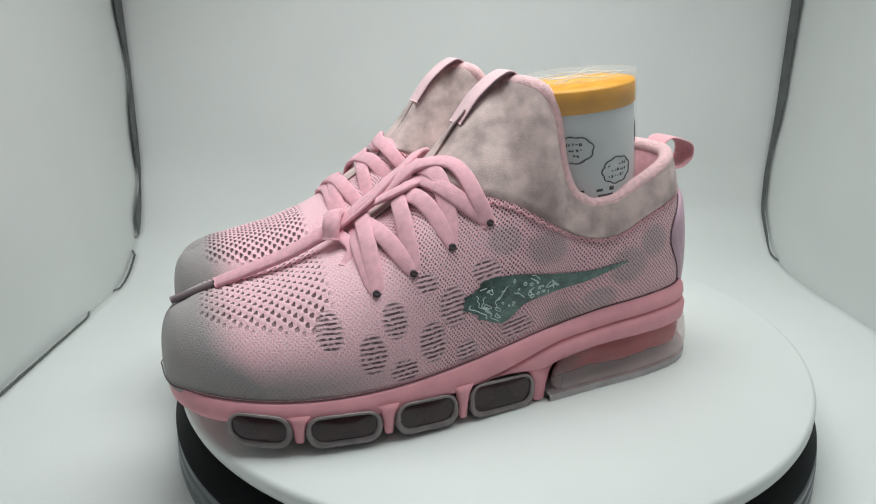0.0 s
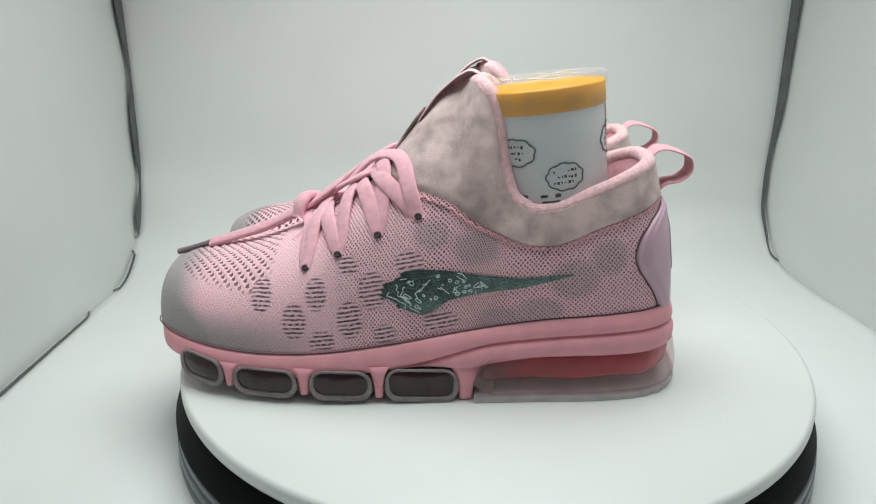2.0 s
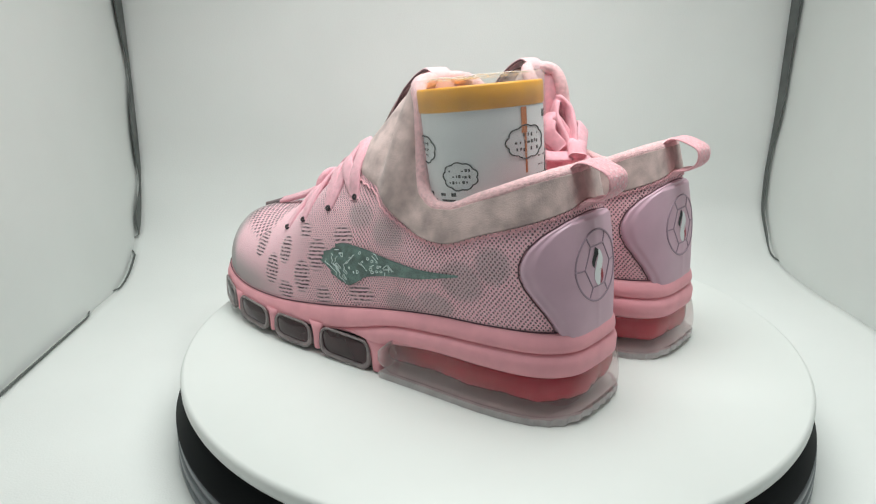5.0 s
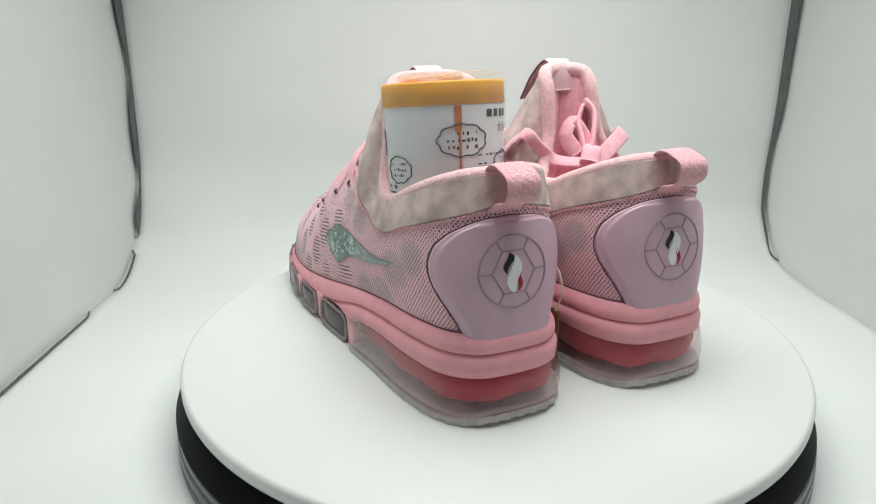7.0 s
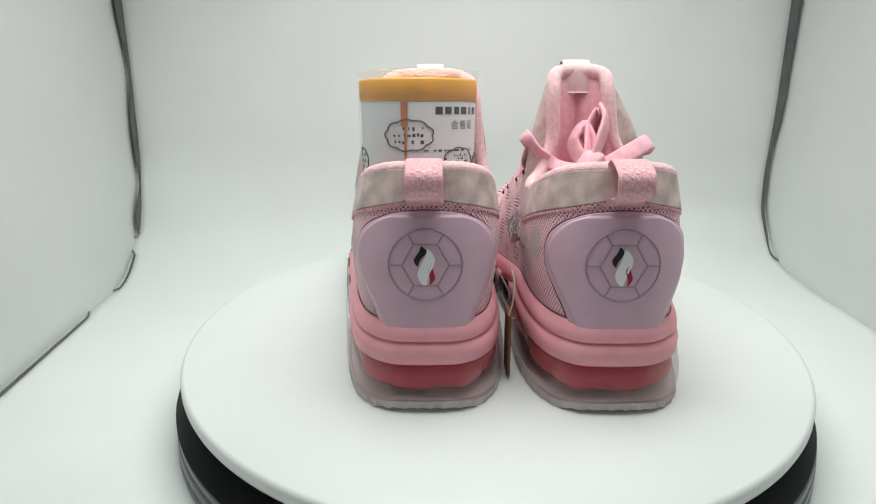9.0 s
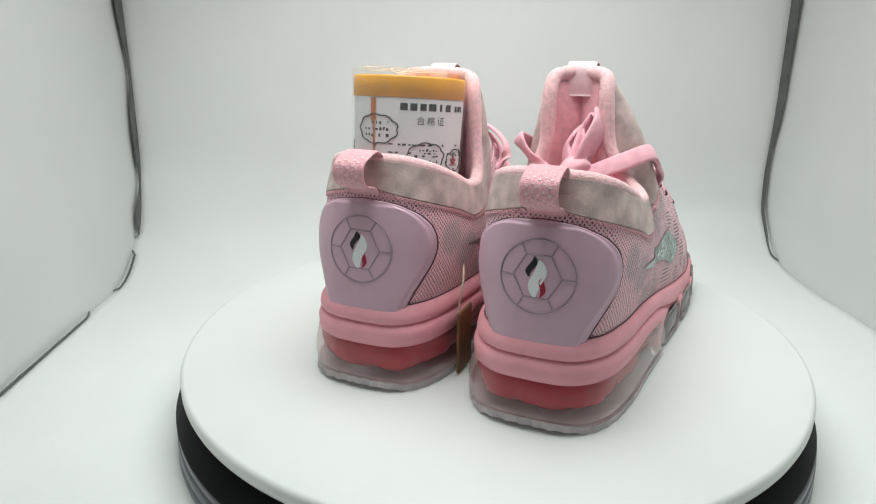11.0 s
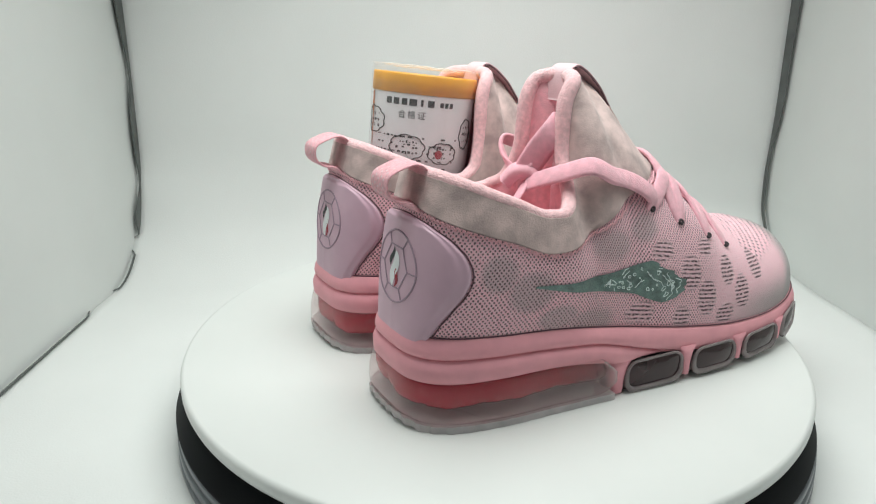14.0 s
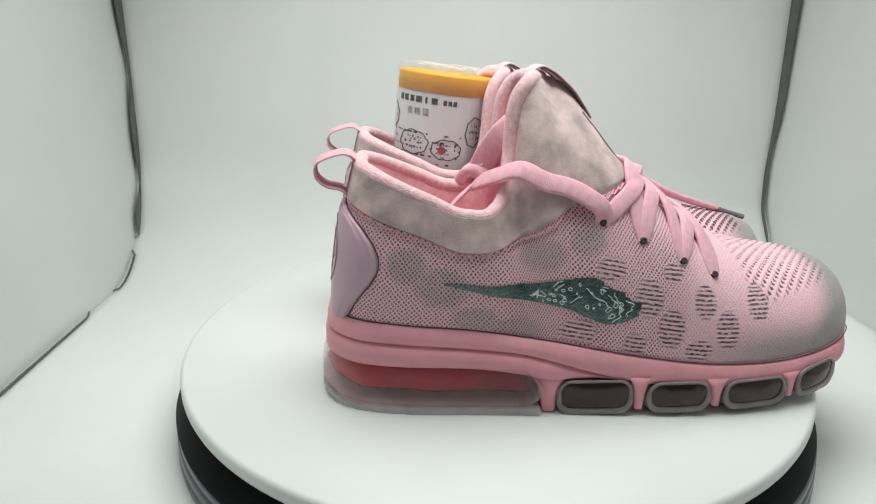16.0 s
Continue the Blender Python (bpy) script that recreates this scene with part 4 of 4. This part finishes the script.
    # centre seam of the tongue behind the laces
    P, N = lace_path([(.1150, .0), (.13, 0), (.15, 0), (.1720, -.001)], .0008, 30)
    strap(shoe, P, N, .012, .0012, "tongue_strip", M_SUEDE)


M_STRIPE = mat("silver_green_print", (0.10, 0.165, 0.15), 0.27, 0.40, 240, 0.35, 800, metal=0.92, coat=0.8)
M_SCRIBBLE = mat("pale_print", (0.66, 0.75, 0.73), 0.4, 0.1, 90)
M_WEB = mat("pink_webbing", (0.86, 0.44, 0.49), 0.85, 0.15, 700, 0.7, 1800, sheen=0.3)
M_DASH = mat("pale_woven_thread", (0.84, 0.64, 0.66), 0.8, 0.05, 90)
M_TAG = mat("pale_pink_satin", (0.78, 0.52, 0.55), 0.55, 0.06, 120, 0.3, 1500, sheen=0.2)
M_EDGING = mat("dark_maroon_edging", (0.17, 0.095, 0.11), 0.7, 0.1, 90)
M_AGLET = mat("grey_lace_tip", (0.22, 0.17, 0.18), 0.35, 0.1, 90)

# where the heels stand on the plate at the start, and the way the toes point
HEADING = 203.3
LEFT_HEEL = (0.0907, -0.0004)
RIGHT_HEEL = (0.0598, 0.0770)
left = build_trainer(False)
tagged(left, "pink and grey knit trainer with clear air sole holding a jar", "shoe", "pair of trainers")
right = build_trainer(True)
tagged(right, "pink and grey knit trainer, laces knotted inside the empty opening", "shoe", "pair of trainers")


JAR_R = .0284


def on_jar(phi, z, lift=.0003):
    """Place on the label: angle in degrees round the jar (0 towards the toe) and height."""
    phi, z = np.radians(np.asarray(phi, float)), np.asarray(z, float)
    r = .0262 + (.0284 - .0262) * z / .090 + lift
    return np.stack([r * np.cos(phi), r * np.sin(phi), z + 0 * phi], -1)


def jar_bar(label, phi, z, w, h, material, name="text_bar"):
    """Bar of print w by h metres on the label."""
    half = math.degrees(w / 2 / JAR_R)
    n = max(3, int(w / .0015))
    a = np.linspace(phi - half, phi + half, n)
    V = np.concatenate([on_jar(a, np.full(n, z - h / 2), .0004), on_jar(a, np.full(n, z + h / 2), .0004)])
    F = [(i, i + 1, n + i + 1, n + i) for i in range(n - 1)]
    return obj(name, V, F, material, label)


def jar_cloud(label, phi, z, w, h, bumps, seed):
    rnd = random.Random(seed)
    t = np.linspace(0, 2 * np.pi, 110, endpoint=False)
    r = 1 + .10 * np.abs(np.sin(t * bumps / 2 + rnd.random())) - .05
    a = phi + np.degrees(w / 2 / JAR_R * r * np.cos(t))
    V, F = tube(on_jar(a, z + h / 2 * r * np.sin(t), .0004), .00032, closed=True, m=5)
    obj("cloud_outline", V, F, M_INK, label)
    # small print inside the cloud
    for row in range(3):
        for k in range(7):
            if rnd.random() < .75:
                ww = w * .055 * rnd.uniform(.5, 1.4)
                jar_bar(label, phi + math.degrees(w * ((k - 3) * .095 + rnd.uniform(-.015, .015)) / JAR_R), z + h * (.22 - .22 * row + rnd.uniform(-.02, .02)), ww, h * .075 * rnd.uniform(.5, 1.6), M_INK)


def jar_writing(label, words, phi, z, size):
    """Real characters, bent round the label."""
    data = bpy.data.curves.new("writing", "FONT")
    data.body, data.size, data.align_x, data.align_y = words, size, "CENTER", "CENTER"
    data.space_character = 1.35
    tmp = new("writing", data)
    dg = bpy.context.evaluated_depsgraph_get()
    me = bpy.data.meshes.new_from_object(tmp.evaluated_get(dg))
    bpy.data.objects.remove(tmp)
    me.name = "writing"
    for v in me.vertices:
        p = on_jar(phi + math.degrees(v.co.x / JAR_R), z + v.co.y, .0004)
        v.co = Vector(p)
    me.materials.clear()
    me.materials.append(M_INK)
    ob = new("writing", me)
    ob.parent = label
    return ob


def jar():
    """White labelled can with an orange band in a clear plastic jar."""
    ob = new("plastic_jar")
    tagged(ob, "clear jar with white printed label and orange band, in trainer", "jar")
    V, F = lathe([(0, 0), (.0262, 0), (.0268, .001), (.0284, .090)], 96)
    label = obj("label", V, F, M_PAPER, ob, "white paper label with black cloud drawings")
    V, F = lathe([(.0284, .0890), (.0290, .0896), (.0291, .0985), (.0286, .0995), (.0150, .0996), (0, .0995)], 96)
    obj("band", V, F, M_YELLOW, ob, "orange-yellow band")
    V, F = lathe([(.0276, .001), (.0298, .0900), (.0301, .1020), (.0303, .1032), (.0298, .1036), (.0292, .1030), (.0150, .1018), (0, .1022)], 96)
    c = obj("clear_wall", V, F, M_CLEAR, ob, "clear plastic wall and film top")
    c.visible_shadow = False
    # creases of the film on top, pale to stand in for its white highlights
    rnd = random.Random(3)
    for k in range(6):
        a, d = rnd.uniform(0, 2 * math.pi), rnd.uniform(-.018, .018)
        n = 14
        s = np.linspace(-1, 1, n)
        L = math.sqrt(max(.0285 ** 2 - d * d, 1e-6)) * rnd.uniform(.5, .95)
        P = np.stack([d * math.cos(a) - s * L * math.sin(a), d * math.sin(a) + s * L * math.cos(a), (.1032) + .0007 * np.sin(4 * s + k)], 1)
        V, F = tube(P, .00022, m=5)
        obj("film_crease", V, F, M_FILM, ob)
    # lapped sheet with the certificate print, its edge and an orange streak
    a = np.linspace(172, 292, 40)
    V = np.concatenate([on_jar(a, np.full(40, .03), .00022), on_jar(a, np.full(40, .0885), .00022)])
    obj("certificate_sheet", V, [(i, i + 1, 41 + i, 40 + i) for i in range(39)], M_WHITE, label, "white printed certificate sheet")
    jar_bar(label, 168, .0830, .0032, .0110, M_ORANGE, "orange_streak")
    jar_bar(label, 169, .0700, .0012, .0200, M_ORANGE, "orange_streak")
    # maker's mark as plain shapes
    for k, w in enumerate((.0042, .0040, .0036, .0048, .0016, .0040)):
        jar_bar(label, 201 + k * 9.6, .0848, w * .86, .0034, M_INK, "mark")
    for k in range(3):
        jar_bar(label, 261 + k * 5.5, .0846, .0020, .0026, M_INK, "mark")
    jar_writing(label, "\u5408\u683c\u8bc1", 229, .0780, .0046)
    jar_cloud(label, 172, .0735, .0230, .0140, 9, 1)
    jar_cloud(label, 226, .0610, .0200, .0130, 8, 2)
    jar_cloud(label, 268, .0590, .0170, .0110, 8, 3)
    jar_cloud(label, 104, .0610, .0170, .0120, 9, 4)
    jar_cloud(label, 60, .0730, .0180, .0120, 8, 5)
    jar_cloud(label, 300, .0700, .0110, .0160, 8, 6)
    t = np.linspace(0, 2 * np.pi, 24)
    V = [on_jar(263, .0585, .0005)] + list(on_jar(263 + np.degrees(.0022 / JAR_R * np.cos(t)), .0585 + .0024 * np.sin(t), .0005))
    obj("red_dot", V, [(0, i, i + 1) for i in range(1, 24)], M_REDPRINT, label, "red round stamp")
    rnd = random.Random(8)
    for row in range(6):
        phi = 184
        while phi < 285:
            w = rnd.uniform(.0008, .0030)
            if rnd.random() < .72:
                jar_bar(label, phi, .0665 - row * .0040, w, rnd.uniform(.0005, .0011), M_INK)
            phi += math.degrees(w / JAR_R) + rnd.uniform(1.5, 4)
    for row in range(3):
        for k in range(7):
            if rnd.random() < .7:
                jar_bar(label, 60 + k * 6 + rnd.uniform(-1, 1), .0530 - row * .0028, rnd.uniform(.0016, .0036), rnd.uniform(.0009, .0022), M_INK)
    return ob


M_FILM = mat("film_glint", (0.80, 0.82, 0.82), 0.12, 0, spec=0.9)
M_ORANGE = mat("orange_brown_print", (0.55, 0.16, 0.03), 0.5, 0.1, 90)
can = jar()


def hang_tag():
    """Brown card tag with a pale cord, stuck between the two trainers."""
    ob = new("hang_tag")
    tagged(ob, "brown card hang tag with pale cord between the trainers", "tag")
    bm = bmesh.new()
    bmesh.ops.create_cube(bm, size=1.0, matrix=Matrix.Translation((0, 0, .0175)) @ Matrix.Diagonal((.018, .0014, .033, 1)))
    bmesh.ops.bevel(bm, geom=bm.edges[:], offset=.0004, segments=2, affect="EDGES")
    part("card", bm, M_KRAFT, ob, smooth=False)
    P = rail([(-.0070, .0006, .0340), (-.0085, -.0010, .0430), (-.0060, -.0015, .0520), (-.0020, .0, .0580)], 20)
    V, F = tube(P, .0005, m=6)
    obj("cord", V, F, M_CORD, ob, "pale thin cord")
    return ob


M_CORD = mat("pale_cord", (0.65, 0.55, 0.42), 0.7, 0.1, 90)
tag = hang_tag()


def motions():
    def spin(ob, place, head, lift=0.0, tilt=None):
        rows = []
        for k in range(161):
            t = k / 10
            m = pose(0, 0, 0, 0, 0, -11.978 * t) @ pose(place[0], place[1], lift, 0, 0, head)
            rows.append((t, m @ tilt if tilt else m))
        walk(ob, rows)
    walk(plate, [(k / 2, pose(-0.002, 0, 0, 0, 0, -5.989 * k)) for k in range(33)])
    spin(left, LEFT_HEEL, HEADING)
    spin(right, RIGHT_HEEL, HEADING)
    spin(can, LEFT_HEEL, HEADING, 0.0, pose(.0510, .0055, .0445, 0, 7.0, 0))
    spin(tag, (0.0475, 0.0240), HEADING)


motions()
